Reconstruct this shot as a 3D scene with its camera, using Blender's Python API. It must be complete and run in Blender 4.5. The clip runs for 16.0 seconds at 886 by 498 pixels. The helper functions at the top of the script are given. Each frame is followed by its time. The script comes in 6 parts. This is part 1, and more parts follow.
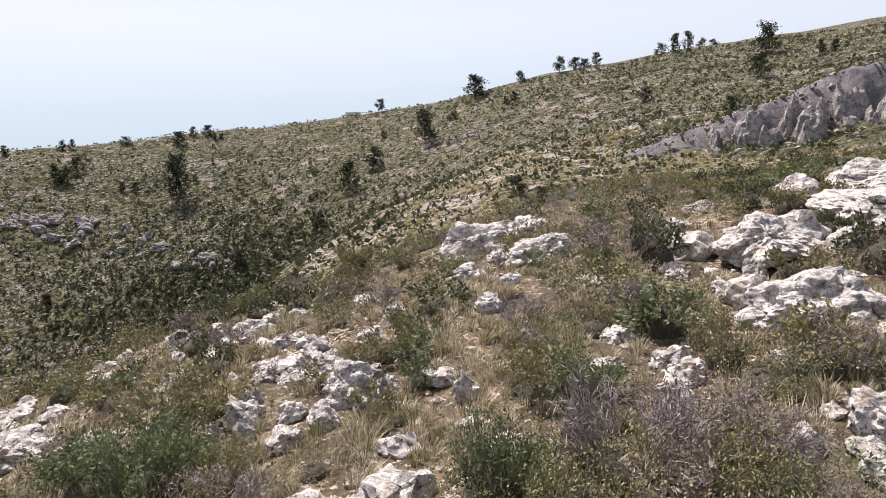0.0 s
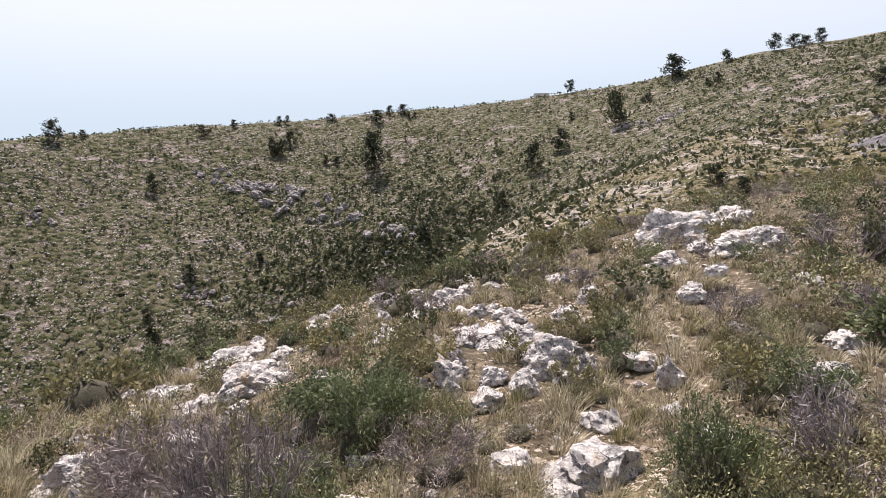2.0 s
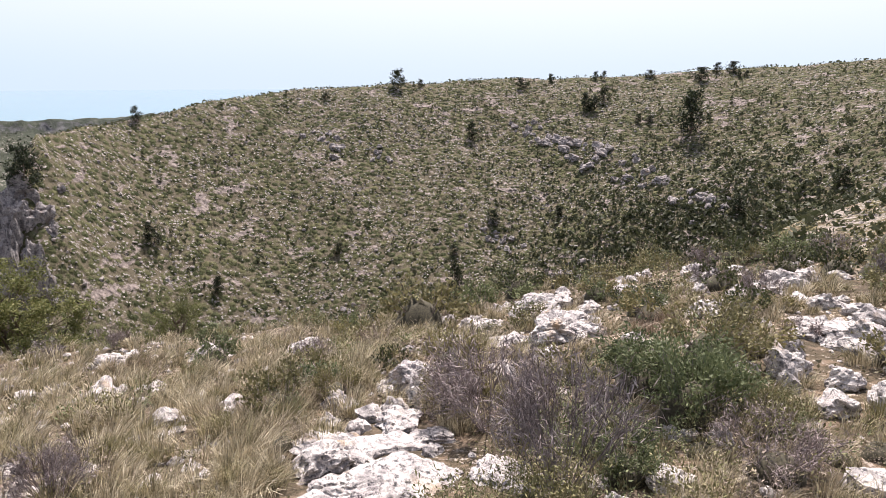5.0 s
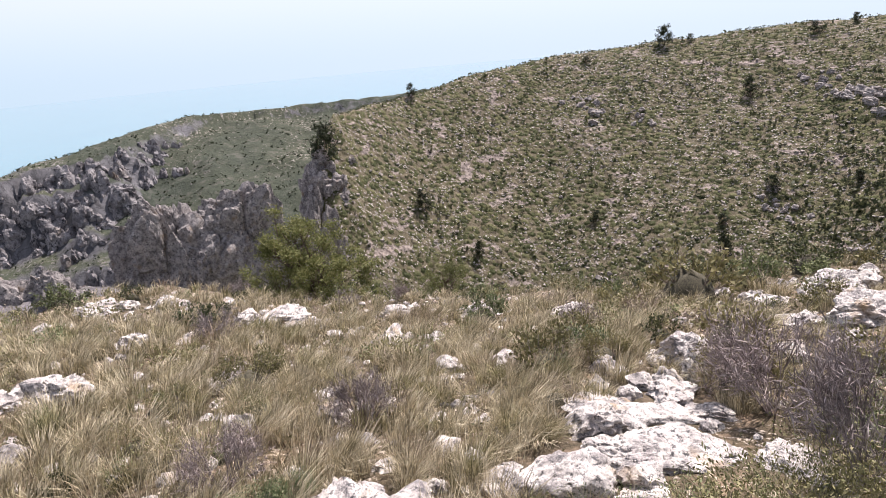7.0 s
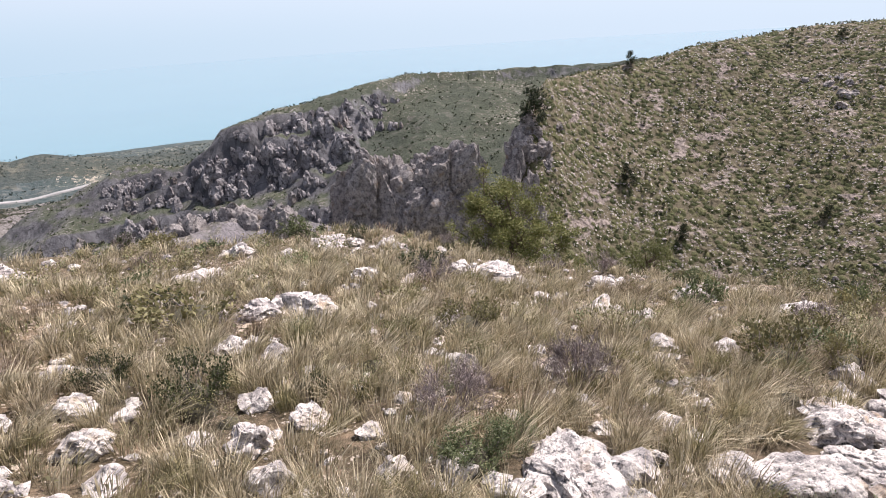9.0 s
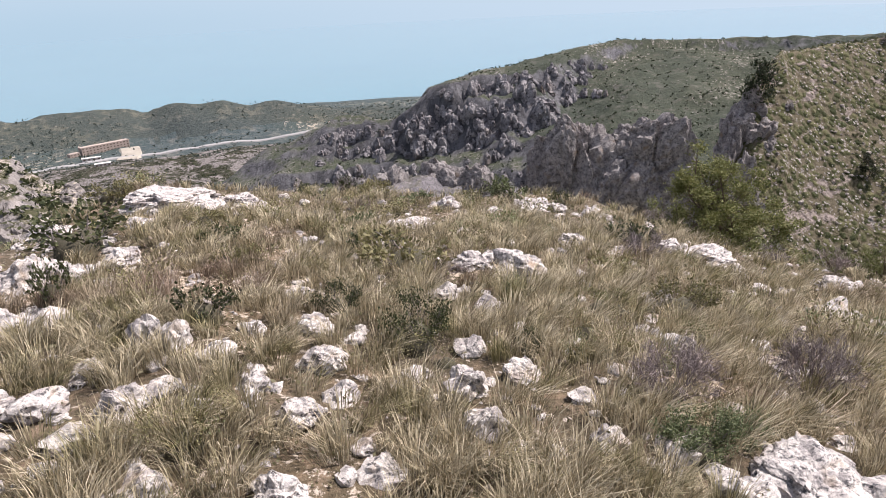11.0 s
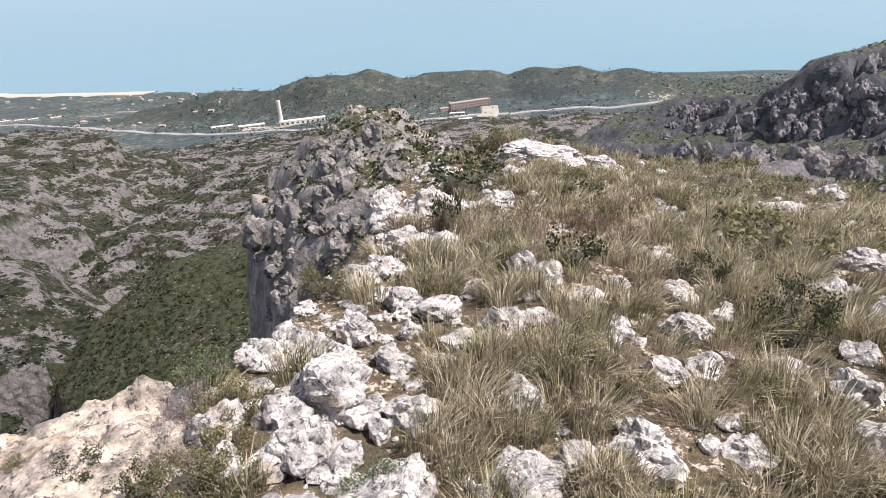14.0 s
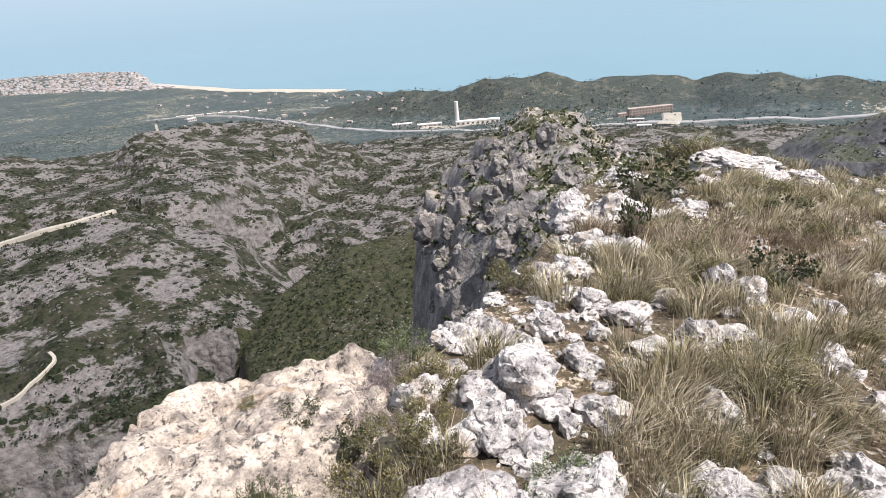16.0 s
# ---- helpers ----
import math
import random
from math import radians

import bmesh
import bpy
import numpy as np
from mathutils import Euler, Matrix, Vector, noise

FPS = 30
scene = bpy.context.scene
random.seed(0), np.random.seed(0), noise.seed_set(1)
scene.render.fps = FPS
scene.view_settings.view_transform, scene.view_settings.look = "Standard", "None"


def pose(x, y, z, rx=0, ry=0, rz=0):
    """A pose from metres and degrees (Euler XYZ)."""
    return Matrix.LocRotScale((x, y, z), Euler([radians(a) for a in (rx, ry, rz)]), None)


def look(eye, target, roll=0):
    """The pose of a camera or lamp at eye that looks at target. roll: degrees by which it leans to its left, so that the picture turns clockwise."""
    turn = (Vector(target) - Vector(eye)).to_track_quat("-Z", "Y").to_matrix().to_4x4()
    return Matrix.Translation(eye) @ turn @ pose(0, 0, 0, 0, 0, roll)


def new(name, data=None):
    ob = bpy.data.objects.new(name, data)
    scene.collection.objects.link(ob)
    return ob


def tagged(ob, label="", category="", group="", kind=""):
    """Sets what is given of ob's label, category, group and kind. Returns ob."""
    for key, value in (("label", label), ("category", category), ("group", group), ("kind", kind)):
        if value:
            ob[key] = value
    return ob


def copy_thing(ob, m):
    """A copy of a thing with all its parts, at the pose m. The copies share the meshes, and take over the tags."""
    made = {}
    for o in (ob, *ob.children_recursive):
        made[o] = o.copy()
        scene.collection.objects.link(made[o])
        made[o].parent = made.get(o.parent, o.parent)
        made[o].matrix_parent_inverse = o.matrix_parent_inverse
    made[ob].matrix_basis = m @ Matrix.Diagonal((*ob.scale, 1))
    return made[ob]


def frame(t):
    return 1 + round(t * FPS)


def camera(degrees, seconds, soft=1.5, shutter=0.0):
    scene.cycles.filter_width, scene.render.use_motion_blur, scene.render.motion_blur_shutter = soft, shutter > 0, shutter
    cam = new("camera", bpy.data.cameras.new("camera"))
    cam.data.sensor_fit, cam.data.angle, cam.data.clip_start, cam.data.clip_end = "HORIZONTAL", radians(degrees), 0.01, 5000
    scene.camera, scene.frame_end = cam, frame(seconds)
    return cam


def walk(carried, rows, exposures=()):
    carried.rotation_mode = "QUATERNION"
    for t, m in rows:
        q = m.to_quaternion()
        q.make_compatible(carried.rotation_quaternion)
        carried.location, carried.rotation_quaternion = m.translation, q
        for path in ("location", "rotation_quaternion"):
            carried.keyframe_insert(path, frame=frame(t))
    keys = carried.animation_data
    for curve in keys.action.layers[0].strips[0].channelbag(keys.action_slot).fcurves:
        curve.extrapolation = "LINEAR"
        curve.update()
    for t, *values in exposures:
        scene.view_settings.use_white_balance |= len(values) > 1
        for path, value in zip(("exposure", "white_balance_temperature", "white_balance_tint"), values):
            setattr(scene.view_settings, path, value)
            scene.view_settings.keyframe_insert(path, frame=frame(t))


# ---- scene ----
cam = camera(69.65, 16.0, soft=0.9)
METRES, EYE, TILT, LEAN, TURN = 1.7, 1.6, -11.0, 1.5, 0.0
ROWS = [
    (0.0, 0, 0, 0, 0.12, 0.14, 0.28),
    (0.5, -0.0381, -0.024, -0.0046, 5.26, -0.12, -0.51),
    (1.0, -0.0683, -0.0578, -0.013, 9.01, -0.55, -2.28),
    (1.5, -0.094, -0.0767, -0.0204, 13.05, -1.48, -2.88),
    (2.0, -0.1208, -0.0971, -0.0257, 15.96, -1.95, -3.65),
    (2.5, -0.142, -0.1202, -0.0342, 18.58, -2.34, -4.06),
    (3.0, -0.1793, -0.1403, -0.0468, 20.60, -2.74, -5.04),
    (3.5, -0.2131, -0.1409, -0.0455, 27.78, -3.32, -6.40),
    (4.0, -0.2278, -0.132, -0.0496, 34.23, -5.07, -7.77),
    (4.5, -0.2445, -0.1358, -0.0588, 38.65, -7.70, -8.34),
    (5.0, -0.2668, -0.1401, -0.062, 42.68, -8.73, -9.03),
    (7.5, -0.2812, -0.2511, -0.0843, 71.08, -15.83, -5.88),
    (8.0, -0.2796, -0.2954, -0.0926, 76.22, -16.89, -6.99),
    (8.5, -0.2749, -0.3338, -0.0987, 80.26, -18.20, -7.36),
    (11.0, -0.2716, -0.5013, -0.1484, 102.01, -25.28, -7.90),
    (11.5, -0.253, -0.527, -0.1503, 108.20, -25.66, -6.85),
    (12.0, -0.24, -0.5423, -0.1542, 113.72, -26.78, -5.89),
    (12.5, -0.2306, -0.554, -0.1646, 119.52, -27.72, -5.00),
    (13.0, -0.2013, -0.5765, -0.1714, 124.19, -28.61, -3.40),
    (13.5, -0.169, -0.5983, -0.1731, 128.66, -29.81, -3.76),
    (14.0, -0.1431, -0.6133, -0.1777, 132.01, -30.95, -3.00),
    (14.5, -0.1157, -0.6296, -0.1775, 136.05, -30.64, -2.09),
    (15.0, -0.0854, -0.6392, -0.1768, 139.84, -30.75, -1.97),
    (15.5, -0.0593, -0.6393, -0.1727, 144.28, -30.71, -0.71),
    (16.0, -0.0381, -0.6418, -0.1745, 147.05, -31.10, 0.22),
]
walk(cam, [(t, pose(0, 0, EYE, TILT, LEAN, TURN) @ pose(METRES * x, METRES * y, METRES * z, 90 + pitch, roll, yaw)) for t, x, y, z, yaw, pitch, roll in ROWS],
     exposures=[(0.0, 0.52, 6650, 17), (2.5, 0.58, 6600, 18), (5.0, 0.72, 6600, 19.5), (8.5, 0.66, 6550, 19.5), (12.0, 0.46, 6450, 18.5), (16.0, 0.47, 6300, 13.5)])

# ---- world and sun ----
SUN_AZ, SUN_EL = 35.0, 58.0  # counter-clockwise from +y, degrees
to_sun = Vector((-math.sin(radians(SUN_AZ)) * math.cos(radians(SUN_EL)), math.cos(radians(SUN_AZ)) * math.cos(radians(SUN_EL)), math.sin(radians(SUN_EL))))
world = bpy.data.worlds.new("hazy_sky")
world.use_nodes = True
scene.world = world
wn, wl = world.node_tree.nodes, world.node_tree.links
sky = wn.new("ShaderNodeTexSky")
sky.sky_type, sky.sun_disc = "NISHITA", False
sky.sun_elevation, sky.sun_rotation = radians(SUN_EL), radians(-SUN_AZ)
sky.altitude, sky.air_density, sky.dust_density, sky.ozone_density = 300, 1.0, 2.0, 1.5
# the haze band hides the horizon: the sky's lowest degrees repeat those just above them
way_in = wn.new("ShaderNodeTexCoord")
parts_of = wn.new("ShaderNodeSeparateXYZ")
lifted = wn.new("ShaderNodeCombineXYZ")
height_of = wn.new("ShaderNodeMapRange")
height_of.inputs["From Min"].default_value, height_of.inputs["To Min"].default_value = 0.0, 0.16
wl.new(way_in.outputs["Generated"], parts_of.inputs[0])
wl.new(parts_of.outputs["X"], lifted.inputs["X"]); wl.new(parts_of.outputs["Y"], lifted.inputs["Y"])
wl.new(parts_of.outputs["Z"], height_of.inputs["Value"]); wl.new(height_of.outputs["Result"], lifted.inputs["Z"])
wl.new(lifted.outputs[0], sky.inputs["Vector"])
veil = wn.new("ShaderNodeMix")
veil.data_type = "RGBA"
# the veil thins out towards the zenith
thinning = wn.new("ShaderNodeMapRange")
thinning.inputs["From Min"].default_value, thinning.inputs["From Max"].default_value = 0.15, 0.7
thinning.inputs["To Min"].default_value, thinning.inputs["To Max"].default_value = 0.6, 0.15
wl.new(parts_of.outputs["Z"], thinning.inputs["Value"])
wl.new(thinning.outputs["Result"], veil.inputs["Factor"])
veil.inputs["B"].default_value = (10.0, 10.5, 10.9, 1)
wl.new(sky.outputs["Color"], veil.inputs["A"])
# over the sea the haze is bluer in the last degree above the water
low_haze = wn.new("ShaderNodeMix")
low_haze.data_type = "RGBA"
# and brighter towards the sun
sunward = wn.new("ShaderNodeVectorMath")
sunward.operation = "DOT_PRODUCT"
sunward.inputs[1].default_value = (-math.sin(radians(SUN_AZ)), math.cos(radians(SUN_AZ)), 0)
wl.new(way_in.outputs["Generated"], sunward.inputs[0])
glare = wn.new("ShaderNodeMapRange")
glare.inputs["From Min"].default_value, glare.inputs["From Max"].default_value = -0.1, 1.1
wl.new(sunward.outputs["Value"], glare.inputs["Value"])
haze_colour = wn.new("ShaderNodeMix")
haze_colour.data_type = "RGBA"
haze_colour.inputs["A"].default_value = (4.1, 5.85, 6.9, 1)
haze_colour.inputs["B"].default_value = (5.7, 6.95, 7.9, 1)
wl.new(glare.outputs["Result"], haze_colour.inputs["Factor"])
wl.new(haze_colour.outputs["Result"], low_haze.inputs["A"])
near_level = wn.new("ShaderNodeMapRange")
near_level.inputs["From Min"].default_value, near_level.inputs["From Max"].default_value = -0.035, 0.18
near_level.interpolation_type = "SMOOTHSTEP"
wl.new(parts_of.outputs["Z"], near_level.inputs["Value"])
wl.new(near_level.outputs["Result"], low_haze.inputs["Factor"])
wl.new(veil.outputs["Result"], low_haze.inputs["B"])
wl.new(low_haze.outputs["Result"], wn["Background"].inputs["Color"])
wn["Background"].inputs["Strength"].default_value = 0.08
sun_data = bpy.data.lights.new("sun", "SUN")
sun_data.energy, sun_data.angle, sun_data.color = 5.3, radians(0.9), (1.0, 0.955, 0.89)
sun = new("sun", sun_data)
sun.matrix_world = look((0, 0, 60), Vector((0, 0, 60)) - to_sun)

# ---- materials ----
def nodes_of(name):
    m = bpy.data.materials.new(name)
    m.use_nodes = True
    t = m.node_tree
    return m, t.nodes, t.links, t.nodes["Principled BSDF"]


def put(n, kind, **inputs):
    node = n.new(kind)
    for key, value in inputs.items():
        node.inputs[key.replace("_", " ")].default_value = value
    return node


def noise_node(n, l, co, scale, detail=4, rough=0.6):
    node = put(n, "ShaderNodeTexNoise", Scale=scale, Detail=detail, Roughness=rough)
    l.new(co, node.inputs["Vector"])
    return node.outputs["Fac"]


def ramp(n, l, fac, stops):
    node = n.new("ShaderNodeValToRGB")
    while len(node.color_ramp.elements) < len(stops):
        node.color_ramp.elements.new(0.5)
    for e, (p, c) in zip(node.color_ramp.elements, stops):
        e.position, e.color = p, (*c, 1)
    l.new(fac, node.inputs["Fac"])
    return node.outputs["Color"]


def mask(n, l, fac, lo, hi):
    node = put(n, "ShaderNodeMapRange", From_Min=lo, From_Max=hi)
    node.clamp = True
    l.new(fac, node.inputs["Value"])
    return node.outputs["Result"]


def mix(n, l, fac, a, b, mode="MIX"):
    node = n.new("ShaderNodeMix")
    node.data_type, node.blend_type = "RGBA", mode
    for s, v in ((node.inputs["Factor"], fac), (node.inputs["A"], a), (node.inputs["B"], b)):
        if isinstance(v, (int, float)):
            s.default_value = v
        elif isinstance(v, tuple):
            s.default_value = (*v, 1)
        else:
            l.new(v, s)
    return node.outputs["Result"]


def bump(n, l, b, height, strength, distance):
    node = put(n, "ShaderNodeBump", Strength=strength, Distance=distance)
    l.new(height, node.inputs["Height"])
    l.new(node.outputs["Normal"], b.inputs["Normal"])


def place(n):
    return n.new("ShaderNodeNewGeometry").outputs["Position"]


def steepness(n, l):
    """0 on level ground, 1 on a wall."""
    sep = n.new("ShaderNodeSeparateXYZ")
    l.new(n.new("ShaderNodeNewGeometry").outputs["Normal"], sep.inputs[0])
    return mask(n, l, sep.outputs["Z"], 1.0, 0.0)


def vec_scale(n, l, co, s):
    node = put(n, "ShaderNodeMapping", Scale=s)
    l.new(co, node.inputs["Vector"])
    return node.outputs["Vector"]


def limestone_material(name, unit=1.0, tint=(1, 1, 1), dark=0.0, local=True):
    """Weathered limestone: pale, with grey lichen, pits and rusty stains. unit: metres of one feature."""
    m, n, l, b = nodes_of(name)
    co = n.new("ShaderNodeTexCoord").outputs["Object"] if local else place(n)
    big = noise_node(n, l, co, 1.6 / unit, 6, 0.7)
    fine = noise_node(n, l, co, 16 / unit, 5, 0.75)
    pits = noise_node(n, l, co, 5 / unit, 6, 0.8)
    k = 1 - dark
    c = ramp(n, l, big, [(0.30, (0.17 * k, 0.16 * k, 0.162 * k)), (0.42, (0.38 * k, 0.352 * k, 0.34 * k)), (0.56, (0.72 * k, 0.675 * k, 0.635 * k))])
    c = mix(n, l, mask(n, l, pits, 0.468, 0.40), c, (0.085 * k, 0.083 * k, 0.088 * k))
    streak = noise_node(n, l, vec_scale(n, l, co, (1, 1, 3.0)), 2.2 / unit, 6, 0.75)
    c = mix(n, l, mask(n, l, streak, 0.39, 0.33), c, (0.15 * k, 0.146 * k, 0.155 * k))
    lichen = noise_node(n, l, co, 0.55 / unit, 5, 0.7)
    c = mix(n, l, mask(n, l, lichen, 0.55, 0.68), c, mix(n, l, 1.0, c, (0.70, 0.68, 0.70), "MULTIPLY"))
    rust = noise_node(n, l, co, 0.9 / unit, 3, 0.5)
    c = mix(n, l, mask(n, l, rust, 0.60, 0.78), c, (0.42 * k, 0.31 * k, 0.205 * k))
    c = mix(n, l, 0.6, c, ramp(n, l, fine, [(0.36, (0.35, 0.35, 0.37)), (0.58, (1.15, 1.13, 1.1))]), "MULTIPLY")
    c = mix(n, l, 1.0, c, tint, "MULTIPLY")
    l.new(c, b.inputs["Base Color"])
    b.inputs["Roughness"].default_value = 0.92
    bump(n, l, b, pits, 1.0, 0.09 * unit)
    return m


def scrub_material(name, unit, greens, soil, stone, stone_amount, rock_slope, cliff, squash=0.45, dry=(0.49, 0.63), warm=(1.12, 1.06, 0.94)):
    """Ground under low scrub: green clumps, dry soil, bare stones; bare rock where it is steep."""
    m, n, l, b = nodes_of(name)
    co = place(n)
    vor = put(n, "ShaderNodeTexVoronoi", Scale=1.0 / unit, Randomness=1.0)
    wob = put(n, "ShaderNodeTexNoise", Scale=1.3 / unit, Detail=2.0)
    l.new(co, wob.inputs["Vector"])
    l.new(mix(n, l, 0.06, co, wob.outputs["Color"], "ADD"), vor.inputs["Vector"])
    big = noise_node(n, l, co, 0.06 / unit, 5, 0.6)
    mid = noise_node(n, l, co, 0.5 / unit, 5, 0.7)
    fine = noise_node(n, l, co, 3.0 / unit, 4, 0.7)
    green = ramp(n, l, fine, [(0.3, greens[0]), (0.5, greens[1]), (0.7, greens[2])])
    base = mix(n, l, mask(n, l, mid, *dry), green, soil)
    cover = mask(n, l, vor.outputs["Distance"], 0.55, 0.3)
    c = mix(n, l, cover, base, green)
    st = noise_node(n, l, co, 1.7 / unit, 4, 0.75)
    add = n.new("ShaderNodeMath"); add.operation = "MULTIPLY_ADD"
    l.new(big, add.inputs[0]); add.inputs[1].default_value = 0.5; l.new(st, add.inputs[2])
    c = mix(n, l, mask(n, l, add.outputs[0], 0.92 - stone_amount, 0.97 - stone_amount), c, stone)
    c = mix(n, l, mask(n, l, big, 0.35, 0.65), c, mix(n, l, 1.0, c, warm, "MULTIPLY"))
    rockc = ramp(n, l, noise_node(n, l, vec_scale(n, l, co, (1, 1, squash)), 0.45 / unit, 7, 0.75), [(0.3, tuple(v * 0.25 for v in cliff)), (0.48, tuple(v * 0.75 for v in cliff)), (0.66, tuple(v * 1.25 for v in cliff))])
    crack = put(n, "ShaderNodeTexVoronoi", Scale=0.5 / unit)
    crack.feature = "DISTANCE_TO_EDGE"
    bent = put(n, "ShaderNodeTexNoise", Scale=0.9 / unit, Detail=4.0)
    l.new(co, bent.inputs["Vector"])
    bend = n.new("ShaderNodeVectorMath"); bend.operation = "MULTIPLY_ADD"
    l.new(bent.outputs["Color"], bend.inputs[0]); bend.inputs[1].default_value = (2.2 * unit,) * 3; l.new(vec_scale(n, l, co, (1, 1, max(squash, 0.6))), bend.inputs[2])
    l.new(bend.outputs[0], crack.inputs["Vector"])
    rockc = mix(n, l, mask(n, l, crack.outputs["Distance"], 0.05, 0.0), rockc, tuple(v * 0.45 for v in cliff))
    slope = n.new("ShaderNodeMath"); slope.operation = "MULTIPLY_ADD"
    l.new(mid, slope.inputs[0]); slope.inputs[1].default_value = 0.35; l.new(steepness(n, l), slope.inputs[2])
    c = mix(n, l, mask(n, l, slope.outputs[0], rock_slope + 0.12, rock_slope + 0.24), c, rockc)
    l.new(c, b.inputs["Base Color"])
    b.inputs["Roughness"].default_value = 0.95
    b.inputs["Specular IOR Level"].default_value = 0.15
    bump(n, l, b, st, 1.0, 0.3 * unit)
    return m


def heath_material(name, size, greens, dry, stone, stony, relief=0.35, rock=None, steep=0.5, bald=0.66):
    """A slope grown over with low rounded bushes of that size: every bush its own green, dry grass in the gaps, and pale stones where the cover is thin."""
    m, n, l, b = nodes_of(name)
    co = place(n)
    bent = put(n, "ShaderNodeTexNoise", Scale=2.0 / size, Detail=3.0)
    l.new(co, bent.inputs["Vector"])
    warp = n.new("ShaderNodeVectorMath"); warp.operation = "MULTIPLY_ADD"
    l.new(bent.outputs["Color"], warp.inputs[0]); warp.inputs[1].default_value = (0.55 * size,) * 3; l.new(co, warp.inputs[2])
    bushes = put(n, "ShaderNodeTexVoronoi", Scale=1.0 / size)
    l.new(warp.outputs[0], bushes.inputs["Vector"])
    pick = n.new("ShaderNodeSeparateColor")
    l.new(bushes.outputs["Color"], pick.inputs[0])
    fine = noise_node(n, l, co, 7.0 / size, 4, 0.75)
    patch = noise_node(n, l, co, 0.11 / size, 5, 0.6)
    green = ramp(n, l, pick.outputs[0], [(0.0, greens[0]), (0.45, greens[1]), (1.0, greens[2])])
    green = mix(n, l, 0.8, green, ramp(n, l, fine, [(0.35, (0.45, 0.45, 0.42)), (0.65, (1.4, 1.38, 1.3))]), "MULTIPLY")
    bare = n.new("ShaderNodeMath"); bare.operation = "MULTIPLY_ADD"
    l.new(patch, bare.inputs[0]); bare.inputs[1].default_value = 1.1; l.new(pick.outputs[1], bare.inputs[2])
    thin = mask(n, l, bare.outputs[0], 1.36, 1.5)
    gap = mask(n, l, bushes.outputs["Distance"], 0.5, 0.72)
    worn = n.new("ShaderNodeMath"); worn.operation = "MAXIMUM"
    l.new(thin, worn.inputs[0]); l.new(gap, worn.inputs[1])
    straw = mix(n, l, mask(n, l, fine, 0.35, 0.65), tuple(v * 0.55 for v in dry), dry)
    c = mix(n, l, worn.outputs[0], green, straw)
    pebbles = put(n, "ShaderNodeTexVoronoi", Scale=2.3 / size)
    l.new(warp.outputs[0], pebbles.inputs["Vector"])
    one = n.new("ShaderNodeSeparateColor")
    l.new(pebbles.outputs["Color"], one.inputs[0])
    lot = n.new("ShaderNodeMath"); lot.operation = "MULTIPLY_ADD"
    l.new(patch, lot.inputs[0]); lot.inputs[1].default_value = 1.8; l.new(one.outputs[0], lot.inputs[2])
    chosen = mask(n, l, lot.outputs[0], 1.66 - stony, 1.72 - stony)
    near = mask(n, l, pebbles.outputs["Distance"], 0.46, 0.36)
    both = n.new("ShaderNodeMath"); both.operation = "MULTIPLY"
    l.new(chosen, both.inputs[0]); l.new(near, both.inputs[1])
    pale = mix(n, l, mask(n, l, fine, 0.35, 0.6), tuple(v * 0.45 for v in stone), stone)
    c = mix(n, l, both.outputs[0], c, pale)
    if rock:
        # bald patches of bedrock, with single bushes on them
        ground = ramp(n, l, noise_node(n, l, co, 2.2 / size, 6, 0.75), [(0.34, tuple(v * 0.35 for v in rock)), (0.48, rock), (0.64, tuple(v * 1.35 for v in rock))])
        lone = n.new("ShaderNodeMath"); lone.operation = "MULTIPLY"
        l.new(mask(n, l, pick.outputs[2], 0.55, 0.6), lone.inputs[0]); l.new(mask(n, l, bushes.outputs["Distance"], 0.42, 0.34), lone.inputs[1])
        ground = mix(n, l, lone.outputs[0], ground, green)
        area = noise_node(n, l, vec_scale(n, l, co, (1, 1, 2.5)), 0.16 / size, 7, 0.68)
        c = mix(n, l, mask(n, l, area, bald, bald + 0.04), c, ground)
        face = ramp(n, l, noise_node(n, l, vec_scale(n, l, co, (1, 1, 1.8)), 0.8 / size, 7, 0.75), [(0.32, tuple(v * 0.3 for v in rock)), (0.48, tuple(v * 0.8 for v in rock)), (0.64, tuple(v * 1.25 for v in rock))])
        slope = n.new("ShaderNodeMath"); slope.operation = "MULTIPLY_ADD"
        l.new(patch, slope.inputs[0]); slope.inputs[1].default_value = 0.6; l.new(steepness(n, l), slope.inputs[2])
        c = mix(n, l, mask(n, l, slope.outputs[0], steep + 0.2, steep + 0.3), c, face)
    l.new(c, b.inputs["Base Color"])
    b.inputs["Roughness"].default_value = 0.95
    b.inputs["Specular IOR Level"].default_value = 0.1
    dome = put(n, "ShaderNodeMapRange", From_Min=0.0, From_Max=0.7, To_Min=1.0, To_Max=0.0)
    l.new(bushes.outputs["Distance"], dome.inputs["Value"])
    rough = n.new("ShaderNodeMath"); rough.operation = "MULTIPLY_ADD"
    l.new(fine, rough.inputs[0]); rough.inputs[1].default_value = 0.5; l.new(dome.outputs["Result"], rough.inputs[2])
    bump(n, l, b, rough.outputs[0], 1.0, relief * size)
    return m


